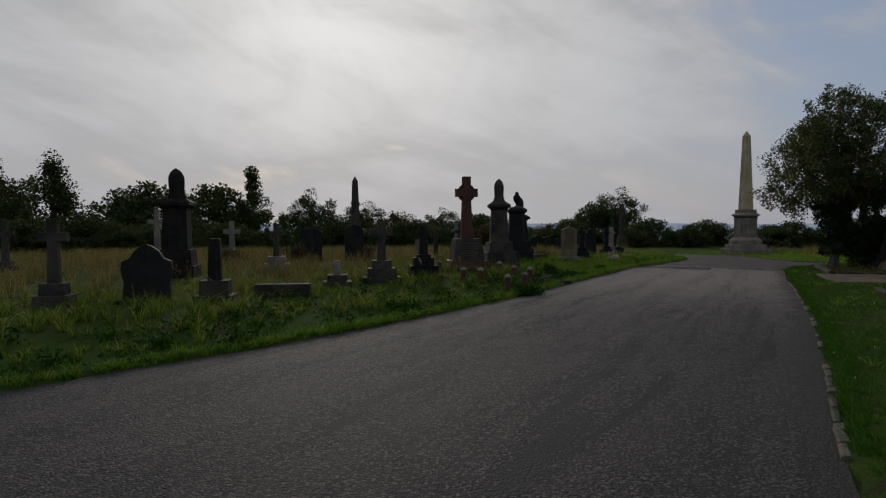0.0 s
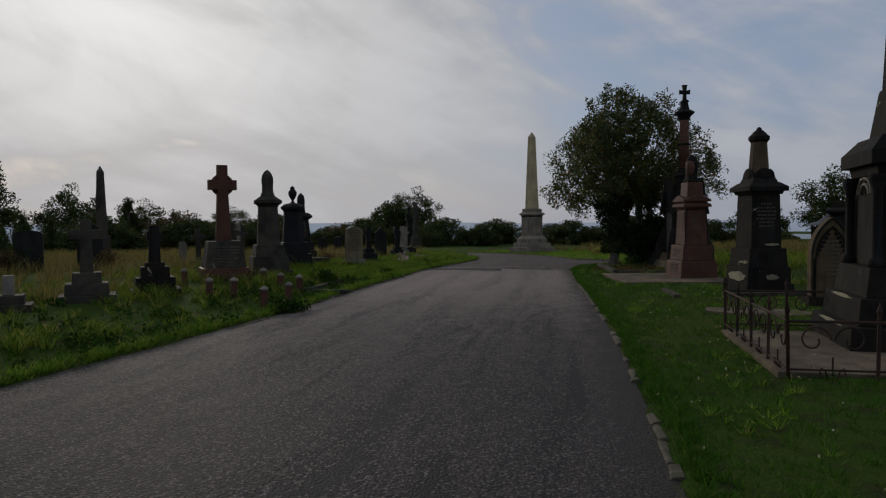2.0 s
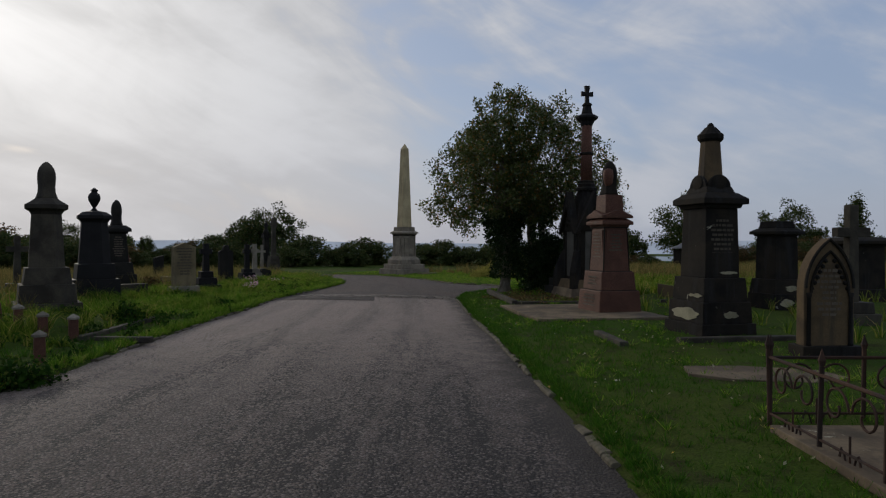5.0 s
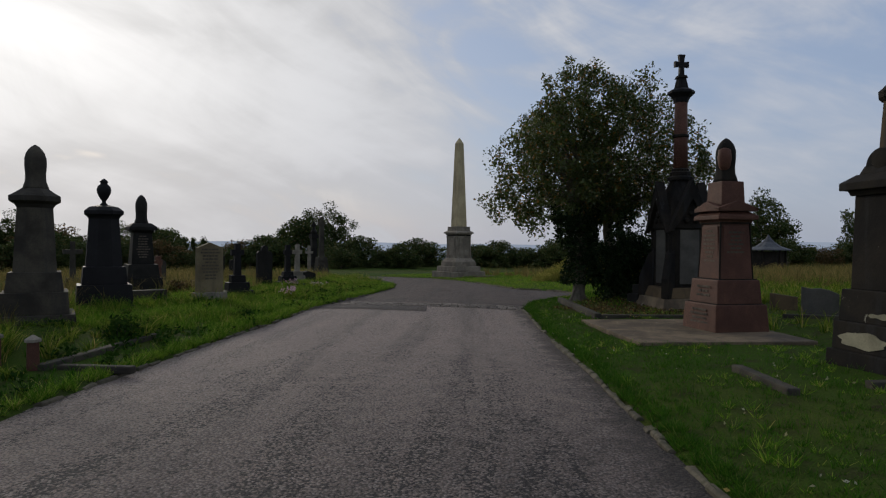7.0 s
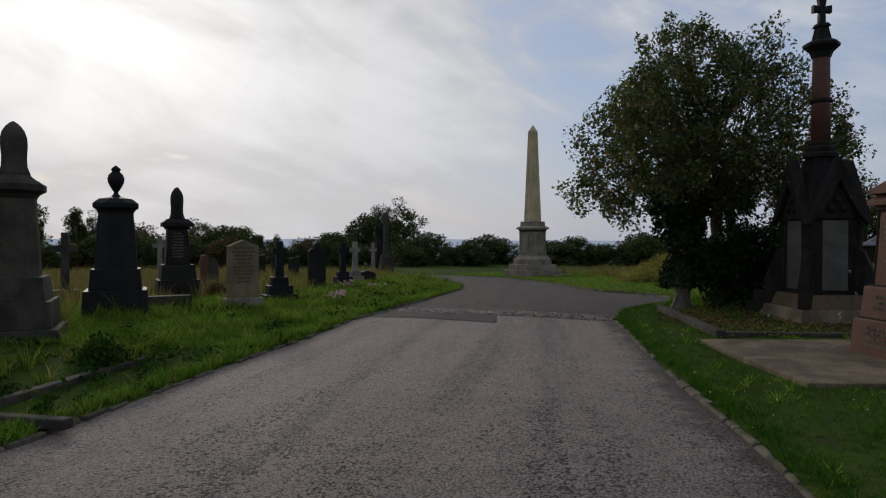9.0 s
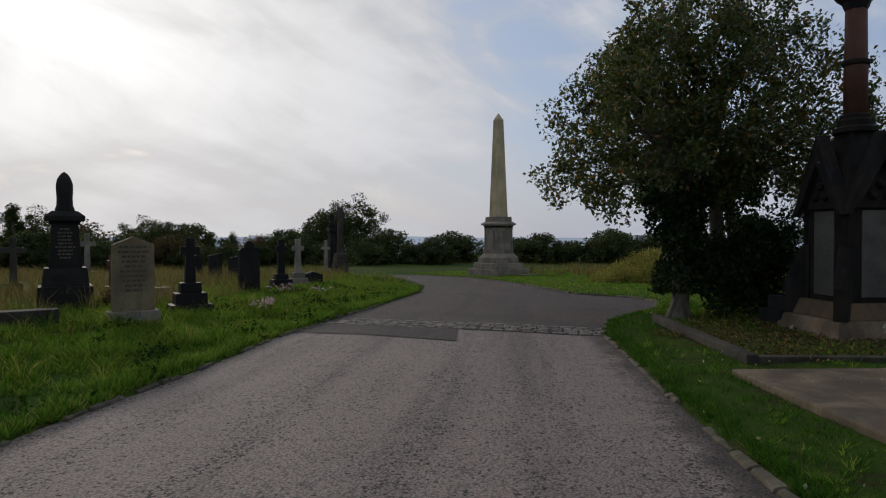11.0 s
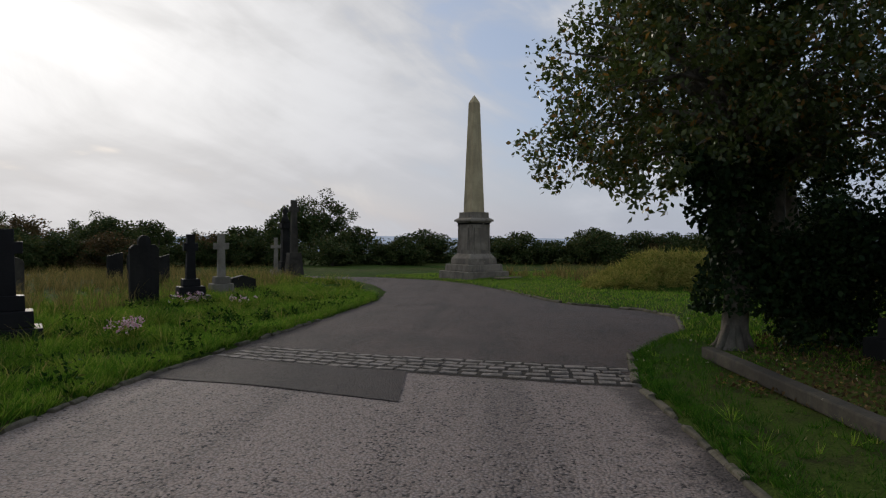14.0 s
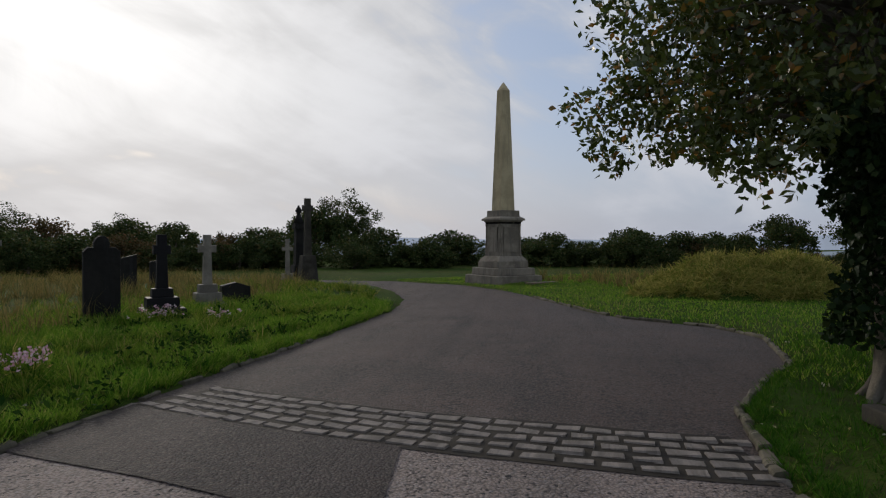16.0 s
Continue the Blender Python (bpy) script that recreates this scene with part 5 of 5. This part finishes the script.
# a thicker hedge of thorn and bramble stands behind the graves and beyond the shelter
for i in range(86):
    a = radians(92 + 66 * (i + fill.uniform(0, 0.8)) / 86)
    r = fill.uniform(0, 7)
    x, y = 14 + (58 + r) * math.cos(a) * 1.1, 10 + (55 + r) * math.sin(a)
    if a < 2.0 and i % 3 == 0:
        continue
    kind = fill.choice(("bush", "bush", "russet", "round", "cone", "tall"))
    spire = kind in ("cone", "tall")
    plant(kind, x, y, 1.3 + 1.3 * fill.random() + (2.2 if spire else 1.5) * fill.random() ** 2, 0.95 if spire else 1.25, fill.uniform(0, 360))
for i in range(34):
    a = radians(2 + 46 * (i + fill.uniform(0, 0.8)) / 34)
    r = fill.uniform(0, 6)
    x, y = 14 + (54 + r) * math.cos(a) * 1.1, 10 + (52 + r) * math.sin(a)
    plant(fill.choice(("bush", "russet", "bush")), x, y, 1.7 + 1.5 * fill.random(), 1.3, fill.uniform(0, 360))

# ---------------------------------------------------------------- setts, kerb stones and the tarmac patch
def bend(p0, p1, p2, s):
    return (1 - s) ** 2 * np.array(p0) + 2 * s * (1 - s) * np.array(p1) + s * s * np.array(p2)


P0, P1, P2 = (8.0, 26.2), (9.5, 23.75), (11.75, 22.62)
COURSES, WIDE = 5, 0.175
setts = tagged(new("sett_band"), "band of worn grey granite setts across the road", "paving", kind="structure")
shapes = []
rs = random.Random(3)
for k in range(8):
    bm = slab(-0.05, 0.028 + 0.006 * rs.random(), 1.0, WIDE - 0.030, 0.90, WIDE - 0.052, bevel=0)
    for v in bm.verts:
        v.co.x += rs.uniform(-0.04, 0.04)
        v.co.y += rs.uniform(-0.010, 0.010)
        v.co.z += rs.uniform(-0.006, 0.006)
    bmesh.ops.bevel(bm, geom=bm.edges[:], offset=0.017, segments=2, affect="EDGES")
    me = bpy.data.meshes.new("sett")
    bm.to_mesh(me)
    bm.free()
    me.materials.append(sett_stone)
    shapes.append(me)
curve_pts = np.array([bend(P0, P1, P2, s) for s in np.linspace(0, 1, 200)])
run = np.r_[0, np.cumsum(np.hypot(*np.diff(curve_pts, axis=0).T))]
for c in range(COURSES):
    d = 0.12 * (c % 2)
    while d < run[-1] - 0.1:
        l = rs.uniform(0.17, 0.29)
        mid = d + l / 2
        x, y = np.interp(mid, run, curve_pts[:, 0]), np.interp(mid, run, curve_pts[:, 1])
        x2, y2 = np.interp(mid + 0.05, run, curve_pts[:, 0]), np.interp(mid + 0.05, run, curve_pts[:, 1])
        t = Vector((x2 - x, y2 - y)).normalized()
        n = Vector((-t.y, t.x))
        px, py = x + n.x * (c + 0.5) * WIDE, y + n.y * (c + 0.5) * WIDE
        o = new("sett", rs.choice(shapes))
        o.parent = setts
        o.matrix_world = pose(px, py, float(road_z(px, py)) - 0.016 + rs.uniform(-0.004, 0.004), rs.uniform(-2.2, 2.2), rs.uniform(-1.5, 1.5), math.degrees(math.atan2(t.y, t.x)) + rs.uniform(-1.6, 1.6)) @ Matrix.Diagonal((l - 0.028, 1, 1, 1))
        d += l
# joints of earth under the setts
left_l = curve_pts[::4]
tang = np.gradient(left_l, axis=0)
tang /= np.linalg.norm(tang, axis=1)[:, None]
norm = np.stack([-tang[:, 1], tang[:, 0]], 1)
bed = np.stack([left_l - norm * 0.03, left_l + norm * (COURSES * WIDE + 0.04)], 1)


def flat_patch(name, near, far, mat, label, lift, count=14):
    s = np.linspace(0, 1, count)[None, :, None]
    p = near[:, None] * (1 - s) + far[:, None] * s
    z = road_z(p[..., 0], p[..., 1]) + lift
    n, w = p.shape[:2]
    i = (np.arange(n - 1)[:, None] * w + np.arange(w - 1)).ravel()
    me = fill_mesh(name, np.concatenate([p, z[..., None]], -1).reshape(-1, 3), np.stack([i, i + 1, i + 1 + w, i + w], 1))
    me.materials.append(mat)
    return tagged(new(name, me), label, "road", kind="structure")


flat_patch("road_joint", bed[:, 0], bed[:, 1], earth, "dark earth between the setts", 0.005)
k = np.linspace(0, 1, 30)[:, None]
near = (1 - k) * np.array((7.25, 25.05)) + k * np.array((9.3, 22.8))
far = np.array([bend(P0, P1, P2, s) for s in np.linspace(0.0, 0.53, 30)])
flat_patch("road_patch", near, far, patch_tarmac, "darker tarmac repair beside the setts", 0.009)
stones = []
for j in range(6):
    bm = slab(-0.10, 0.046, 1.0, 0.095, 0.95, 0.070, bevel=0)
    for v in bm.verts:
        v.co += Vector((rs.uniform(-0.03, 0.03), rs.uniform(-0.02, 0.02), rs.uniform(-0.012, 0.012)))
    bmesh.ops.bevel(bm, geom=bm.edges[:], offset=0.014, segments=1, affect="EDGES")
    me = bpy.data.meshes.new("kerb_stone")
    bm.to_mesh(me)
    bm.free()
    me.materials.append(kerb_stone)
    stones.append(me)


def kerb_line(name, line, label, gap, low=0.0):
    top = tagged(new(name), label, "kerb", kind="structure")
    p = along(line, 500)
    run = np.r_[0, np.cumsum(np.hypot(*np.diff(p, axis=0).T))]
    d = 0.0
    while d < run[-1] - 0.3:
        l = rs.uniform(0.16, 0.44)
        if rs.random() > gap:
            mid = d + l / 2
            x, y = np.interp(mid, run, p[:, 0]), np.interp(mid, run, p[:, 1])
            x2, y2 = np.interp(mid + 0.05, run, p[:, 0]), np.interp(mid + 0.05, run, p[:, 1])
            o = new("kerb_stone", rs.choice(stones))
            o.parent = top
            o.matrix_world = pose(x, y, float(road_z(x, y)) + low - 0.012 + rs.uniform(-0.012, 0.012), rs.uniform(-4, 4), 0, math.degrees(math.atan2(y2 - y, x2 - x)) + rs.uniform(-2, 2)) @ Matrix.Diagonal((l - 0.02, 1, 1, 1))
        d += l


kerb_line("kerb_near", RIGHT_EDGE[3:13], "broken line of mossy kerb stones in the verge", 0.26, -0.004)
kerb_line("kerb_corner", RIGHT_EDGE[12:16], "curved row of stone kerbs at the corner of the apron", 0.0, 0.015)
kerb_line("kerb_apron", RIGHT_EDGE[15:23], "low kerb stones along the apron edge", 0.2, 0.012)
kerb_line("kerb_far", LEFT_EDGE[8:15], "low kerb stones half hidden in the far verge", 0.34, 0.0)


# ---------------------------------------------------------------- grass
def blades(name, x, y, height, width, mat, label, rng, lean=0.5, tuft=0):
    """Bent tapering blades of grass, each on the ground at its place."""
    n = len(x)
    height = height * np.ones(n)
    away = rng.uniform(0, 2 * math.pi, n)
    if tuft:  # gather the blades into tufts that fan out
        k = rng.integers(0, n, max(1, n // tuft))
        pick = k[rng.integers(0, len(k), n)]
        fan, reach = rng.uniform(0, 2 * math.pi, n), 0.30 * height[pick] * rng.random(n)
        grow = rng.uniform(0.5, 1.5, n)[pick]
        x, y, away = x[pick] + reach * np.cos(fan), y[pick] + reach * np.sin(fan), fan + rng.normal(size=n) * 0.5
        off = ~on_road(x, y)
        x, y, away, height = x[off], y[off], away[off], (height[pick] * grow)[off]
        n = len(x)
    z = ground_z(x, y) - 0.015
    a = rng.uniform(0, 2 * math.pi, n)
    f = away
    h = height * rng.uniform(0.45, 1.25, n)
    l = lean * h * rng.uniform(0.2, 1.3, n)
    w = width * rng.uniform(0.6, 1.3, n) / 2
    base = np.stack([x, y, z], 1)
    side = np.stack([np.cos(a), np.sin(a), np.zeros(n)], 1) * w[:, None]
    out = np.stack([np.cos(f), np.sin(f), np.zeros(n)], 1)
    mid = base + out * (0.30 * l)[:, None] + np.array([0, 0, 1.0]) * (0.58 * h)[:, None]
    tip = base + out * l[:, None] + np.array([0, 0, 1.0]) * h[:, None]
    if float(np.mean(height)) < 0.12:  # short blades need no bend
        co = np.stack([base - side, base + side, tip + side * 0.3, tip - side * 0.3], 1).reshape(-1, 3)
        me = fill_mesh(name, co, np.arange(n)[:, None] * 4 + np.arange(4))
        me.materials.append(mat)
        return tagged(new(name, me), label, "grass", kind="stuff")
    co = np.stack([base - side, base + side, mid + side * 0.75, mid - side * 0.75, tip - side * 0.12, tip + side * 0.12], 1).reshape(-1, 3)
    i = np.arange(n)[:, None] * 6
    me = fill_mesh(name, co, np.concatenate([i + np.array([0, 1, 2, 3]), i + np.array([3, 2, 5, 4])]))
    me.materials.append(mat)
    return tagged(new(name, me), label, "grass", kind="stuff")


def scatter(rng, n, x0, x1, y0, y1, keep):
    x, y = rng.uniform(x0, x1, n), rng.uniform(y0, y1, n)
    k = keep(x, y)
    return x[k], y[k]


def patchy(x, y, s, seed):
    return np.sin(s * x + seed) * np.sin(s * 1.3 * y - seed) + 0.6 * np.sin(2.3 * s * x - 1.7 * s * y + 2 * seed)


rng = np.random.default_rng(21)


def left_of(x, y):
    return to_line(x, y, LEFT_EDGE) < to_line(x, y, RIGHT_EDGE)


SLABS = ((11.75, 17.45, FACING - 6, 1.33, 1.43), (7.2, 8.25, -29, 0.84, 1.24), (15.0, 20.95, FACING - 4, 0.78, 0.78), (12.9, 21.6, FACING - 10, 0.5, 1.0))


def off_slabs(x, y):
    """Places that lie on no slab and on no bare plot."""
    keep = np.ones(np.shape(x), bool)
    for sx, sy, turn, hw, hd in SLABS:
        c, sn = math.cos(radians(turn)), math.sin(radians(turn))
        u, v = (x - sx) * c + (y - sy) * sn, -(x - sx) * sn + (y - sy) * c
        keep &= (np.abs(u) > hw) | (np.abs(v) > hd)
    return keep


x, y = scatter(rng, 330000, 1, 17, 3, 27, lambda x, y: off_slabs(x, y) & ~on_road(x, y) & ~left_of(x, y) & (to_line(x, y, RIGHT_EDGE) > 0.10) & (to_line(x, y, RIGHT_EDGE) < 4.5 * rng.random(len(x)) ** 1.3 + 0.1))
blades("verge_grass", x, y, 0.055 + 0.020 * patchy(x, y, 2.7, 0.9), 0.008, verge_grass, "short bright green verge grass", rng, 0.8, 5)
x, y = scatter(rng, 330000, -9, 14, 5, 36, lambda x, y: ~on_road(x, y) & left_of(x, y) & (to_line(x, y, LEFT_EDGE) > 0.10) & (to_line(x, y, LEFT_EDGE) < 2.2 * rng.random(len(x)) ** 1.2 + 0.05))
blades("verge_grass", x, y, 0.09 + 0.035 * patchy(x, y, 2.3, 0.2), 0.010, verge_grass, "short green grass along the far verge", rng, 0.8, 6)
x, y = scatter(rng, 520000, -10, 14, 7, 44, lambda x, y: ~on_road(x, y) & left_of(x, y) & (to_line(x, y, LEFT_EDGE) > 0.75 + 0.25 * patchy(x, y, 2.1, 0.4)) & (to_line(x, y, LEFT_EDGE) < 7.5 * rng.random(len(x)) ** 0.8 + 1.0) & (patchy(x, y, 1.6, 1.0) + rng.normal(size=len(x)) * 0.9 > -0.5))
blades("rough_grass", x, y, 0.165 + 0.07 * patchy(x, y, 1.1, 3.0), 0.011, rough_grass, "rough uncut grass among the graves", rng, 1.0, 34)
x, y = scatter(rng, 260000, -24, 14, 12, 56, lambda x, y: ~on_road(x, y) & left_of(x, y) & (to_line(x, y, LEFT_EDGE) > 3.0) & (patchy(x, y, 0.5, 2.0) + rng.normal(size=len(x)) * 0.7 > 0.1))
x2, y2 = scatter(rng, 620000, 1, 13, 21, 37, lambda x, y: ~on_road(x, y) & left_of(x, y) & (to_line(x, y, LEFT_EDGE) > 0.10) & (to_line(x, y, LEFT_EDGE) < 6.5 * rng.random(len(x)) ** 0.7))
blades("bank_grass", x2, y2, 0.095 + 0.045 * patchy(x2, y2, 2.3, 0.7), 0.009, bank_grass, "dense short green grass on the bank", rng, 1.0, 16)
x2, y2 = scatter(rng, 260000, 2, 17, 3, 27, lambda x, y: off_slabs(x, y) & ~on_road(x, y) & ~left_of(x, y) & (to_line(x, y, RIGHT_EDGE) > 0.10) & (to_line(x, y, RIGHT_EDGE) < 3.2 * rng.random(len(x)) ** 0.8))
blades("bank_grass", x2, y2, 0.045 + 0.018 * patchy(x2, y2, 2.0, 1.7), 0.008, verge_grass, "dense short grass and clover beside the road", rng, 0.9, 5)
x2, y2 = scatter(rng, 120000, 2, 17, 3, 27, lambda x, y: off_slabs(x, y) & ~on_road(x, y) & ~left_of(x, y) & (to_line(x, y, RIGHT_EDGE) > 0.2) & (to_line(x, y, RIGHT_EDGE) < 5.0) & (patchy(x, y, 1.7, 0.6) + rng.normal(size=len(x)) * 0.5 > 0.2))
blades("clover", x2, y2, 0.058 + 0.02 * patchy(x2, y2, 3.1, 0.4), 0.010, bank_grass, "paler tufts of grass and clover in the verge", rng, 1.2, 14)
blades("dry_grass", x, y, 0.36, 0.013, dry_grass, "tall dry autumn grass among the graves", rng, 0.6, 18)
x, y = scatter(rng, 900, 19.2, 27.0, 30.8, 37, lambda x, y: ((x - 23.0) / 3.4) ** 2 + ((y - 33.8) / 2.5) ** 2 < 1.0 + 0.10 * rng.random(len(x)))
tufts = np.stack([x, y, ground_z(x, y) + 0.06], 1)
me = leaf_mesh("mound_grass", clumps(rng, tufts, rng.uniform(0.12, 0.34, len(tufts)), 70000), 0.24, rng, 0.15, 0.085)
me.materials.append(mound_leaf)
tagged(new("mound_grass", me), "shaggy yellowed grass over the mound", "grass", kind="stuff")
x, y = scatter(rng, 190000, 14, 36, 22, 50, lambda x, y: ~on_road(x, y) & ~left_of(x, y) & (((x - 23.0) / 3.4) ** 2 + ((y - 33.8) / 2.5) ** 2 > 1))
blades("lawn_grass", x, y, 0.07, 0.016, bank_grass, "mown lawn round the obelisk", rng, 0.8)
x, y = scatter(rng, 100000, 12, 48, 4, 28, lambda x, y: ~left_of(x, y) & (to_line(x, y, RIGHT_EDGE) > 3.5) & ((x + y > 37) | (rng.random(len(x)) < 0.35)))
blades("meadow_grass", x, y, 0.24, 0.016, rough_grass, "rough meadow grass behind the monuments", rng, 0.7, 20)
x, y = scatter(rng, 60000, 22, 56, 10, 46, lambda x, y: ~left_of(x, y) & (x + 0.3 * y > 33))
blades("meadow_grass", x, y, 0.42, 0.022, dry_grass, "tall yellowed meadow grass beyond the graves", rng, 0.6, 20)


def posy(x, y, w, h, n, mat, label):
    """A clump of flowers on stems."""
    r = np.random.default_rng(int(abs(x) * 100))
    t = thing("flower_clump", x, y, 0, label, "flowers", "flower clumps", sink=0.02)
    p = np.stack([r.normal(size=n) * w / 4, r.normal(size=n) * w / 4, r.uniform(0.45, 1.0, n) * h], 1)
    bm = bmesh.new()
    for q in p[::3]:
        tube([(q[0] * 0.5, q[1] * 0.5, 0), tuple(q)], 0.004, 4, bm)
    part("stems", bm, rough_grass, t)
    me = leaf_mesh("petals", np.repeat(p, 6, axis=0) + r.normal(size=(6 * n, 3)) * 0.012, 0.032, r, -0.2, 0.9)
    me.materials.append(mat)
    o = tagged(new("petals", me), kind="stuff")
    o.parent = t
    me = leaf_mesh("leaves", np.repeat(p * np.array([1, 1, 0.6]), 5, axis=0) + r.normal(size=(5 * n, 3)) * 0.03, 0.06, r, 0.2, 0.35)
    me.materials.append(rough_grass)
    o = new("leaves", me)
    o.parent = t


posy(7.05, 26.9, 0.48, 0.36, 38, petal_pink, "clump of pale pink autumn flowers in the grass")
posy(8.0, 31.3, 0.6, 0.26, 50, petal_pink, "pink flowers before a black cross")
posy(8.9, 31.6, 0.7, 0.2, 26, petal_pink, "scattered pale pink flowers in the grass")

# tufts and weeds that soften the edges of the tarmac
p = along(RIGHT_EDGE[3:16], 900)
k = rng.integers(0, 900, 26000)
x, y = p[k, 0] + np.abs(rng.normal(size=26000)) * 0.10 + 0.07, p[k, 1] + rng.normal(size=26000) * 0.05
blades("edge_grass", x, y, 0.058, 0.008, verge_grass, "ragged grass growing over the near kerb", rng, 1.2, 12)
p = along(LEFT_EDGE[3:16], 900)
k = rng.integers(0, 900, 30000)
x, y = p[k, 0] - np.abs(rng.normal(size=30000)) * 0.10 - 0.06, p[k, 1] + rng.normal(size=30000) * 0.05
blades("edge_grass", x, y, 0.085, 0.009, bank_grass, "ragged grass and weeds along the far kerb", rng, 1.0, 22)
r = np.random.default_rng(5)
x, y = scatter(r, 2600, 3, 17, 5, 27, lambda x, y: ~on_road(x, y) & (to_line(x, y, RIGHT_EDGE) < 2.6) & (r.random(len(x)) < 0.5))
me = leaf_mesh("fallen_leaves", np.stack([x, y, ground_z(x, y) + 0.055], 1), 0.035, r, 0.0, 0.6)
me.materials.append(fallen)
tagged(new("fallen_leaves", me), "pale clover heads and fallen leaves in the verge", "leaves", kind="stuff")
cx, cy = scatter(r, 2400, -8, 12, 5, 34, lambda x, y: ~on_road(x, y) & left_of(x, y) & (to_line(x, y, LEFT_EDGE) > 0.12) & (to_line(x, y, LEFT_EDGE) < 0.3 + 3.6 * r.random(len(x)) ** 1.5))
k = r.integers(0, len(cx), 34 * len(cx))
wide, tall = r.uniform(0.06, 0.24, len(cx))[k], r.uniform(0.04, 0.22, len(cx))[k]
x, y = cx[k] + wide * r.normal(size=len(k)) * 0.6, cy[k] + wide * r.normal(size=len(k)) * 0.6
off = ~on_road(x, y)
x, y, tall = x[off], y[off], tall[off]
me = leaf_mesh("weeds", np.stack([x, y, ground_z(x, y) + 0.02 + tall * r.random(len(x))], 1), 0.075, r, -0.1, 0.5)
me.materials.append(weed_leaf)
tagged(new("weeds", me), "dark broad-leaved weeds in the far verge", "weeds", kind="stuff")


def bramble(x, y, w, h, n, mat, label):
    """A tangle of arching stems with dead leaves."""
    r = np.random.default_rng(int(abs(x) * 70))
    t = thing("bramble", x, y, 0, label, "bramble", "brambles among the graves", sink=0.03)
    bm = bmesh.new()
    tips = []
    for i in range(14):
        a, l = r.uniform(0, 2 * math.pi), r.uniform(0.3, 1.0) * w / 2
        path = [(0.25 * l * math.cos(a), 0.25 * l * math.sin(a), 0.0), (0.5 * l * math.cos(a), 0.5 * l * math.sin(a), h * r.uniform(0.6, 1.0)), (l * math.cos(a + 0.3), l * math.sin(a + 0.3), h * r.uniform(0.3, 0.8))]
        tube(path, 0.007, 4, bm)
        tips += path[1:]
    part("stems", bm, dark_wood, t)
    tips = np.array(tips + [(r.normal() * w / 5, r.normal() * w / 5, h * r.uniform(0.1, 0.7)) for i in range(20)])
    me = leaf_mesh("leaves", clumps(r, tips, np.full(len(tips), 0.16 * w + 0.05), n), 0.07, r, 0.3, 0.6)
    me.materials.append(mat)
    o = tagged(new("leaves", me), kind="stuff")
    o.parent = t


for x, y, w, h, mat in ((-7.9, 24.3, 1.2, 0.55, russet_leaf), (-5.9, 25.2, 1.3, 1.35, weed_leaf), (-5.5, 24.8, 0.8, 0.7, russet_leaf), (-2.9, 25.6, 0.9, 0.6, russet_leaf), (-6.9, 15.9, 0.8, 0.4, russet_leaf), (4.3, 28.6, 0.7, 0.3, russet_leaf), (3.2, 19.9, 0.6, 0.3, weed_leaf), (1.9, 14.9, 0.7, 0.28, weed_leaf)):
    bramble(x, y, w, h, 900, mat, "tangle of brown bramble and dead stems" if mat is russet_leaf else "dark green bramble tangle in the grass")

# brown litter on the bare plot under the holly
x, y = r.uniform(12.2, 15.6, 5200), r.uniform(19.2, 24.2, 5200)
k = (to_line(x, y, RIGHT_EDGE) > 1.0 + 0.5 * r.random(len(x))) & off_slabs(x, y) | (np.hypot(x - 12.9, y - 21.6) < 0.9)
me = leaf_mesh("leaf_litter", np.stack([x[k], y[k], ground_z(x[k], y[k]) + 0.012 + 0.03 * r.random(int(k.sum()))], 1), 0.055, r, 0.1, 0.55)
me.materials.append(litter)
tagged(new("leaf_litter", me), "brown fallen leaves under the holly", "leaves", kind="stuff")
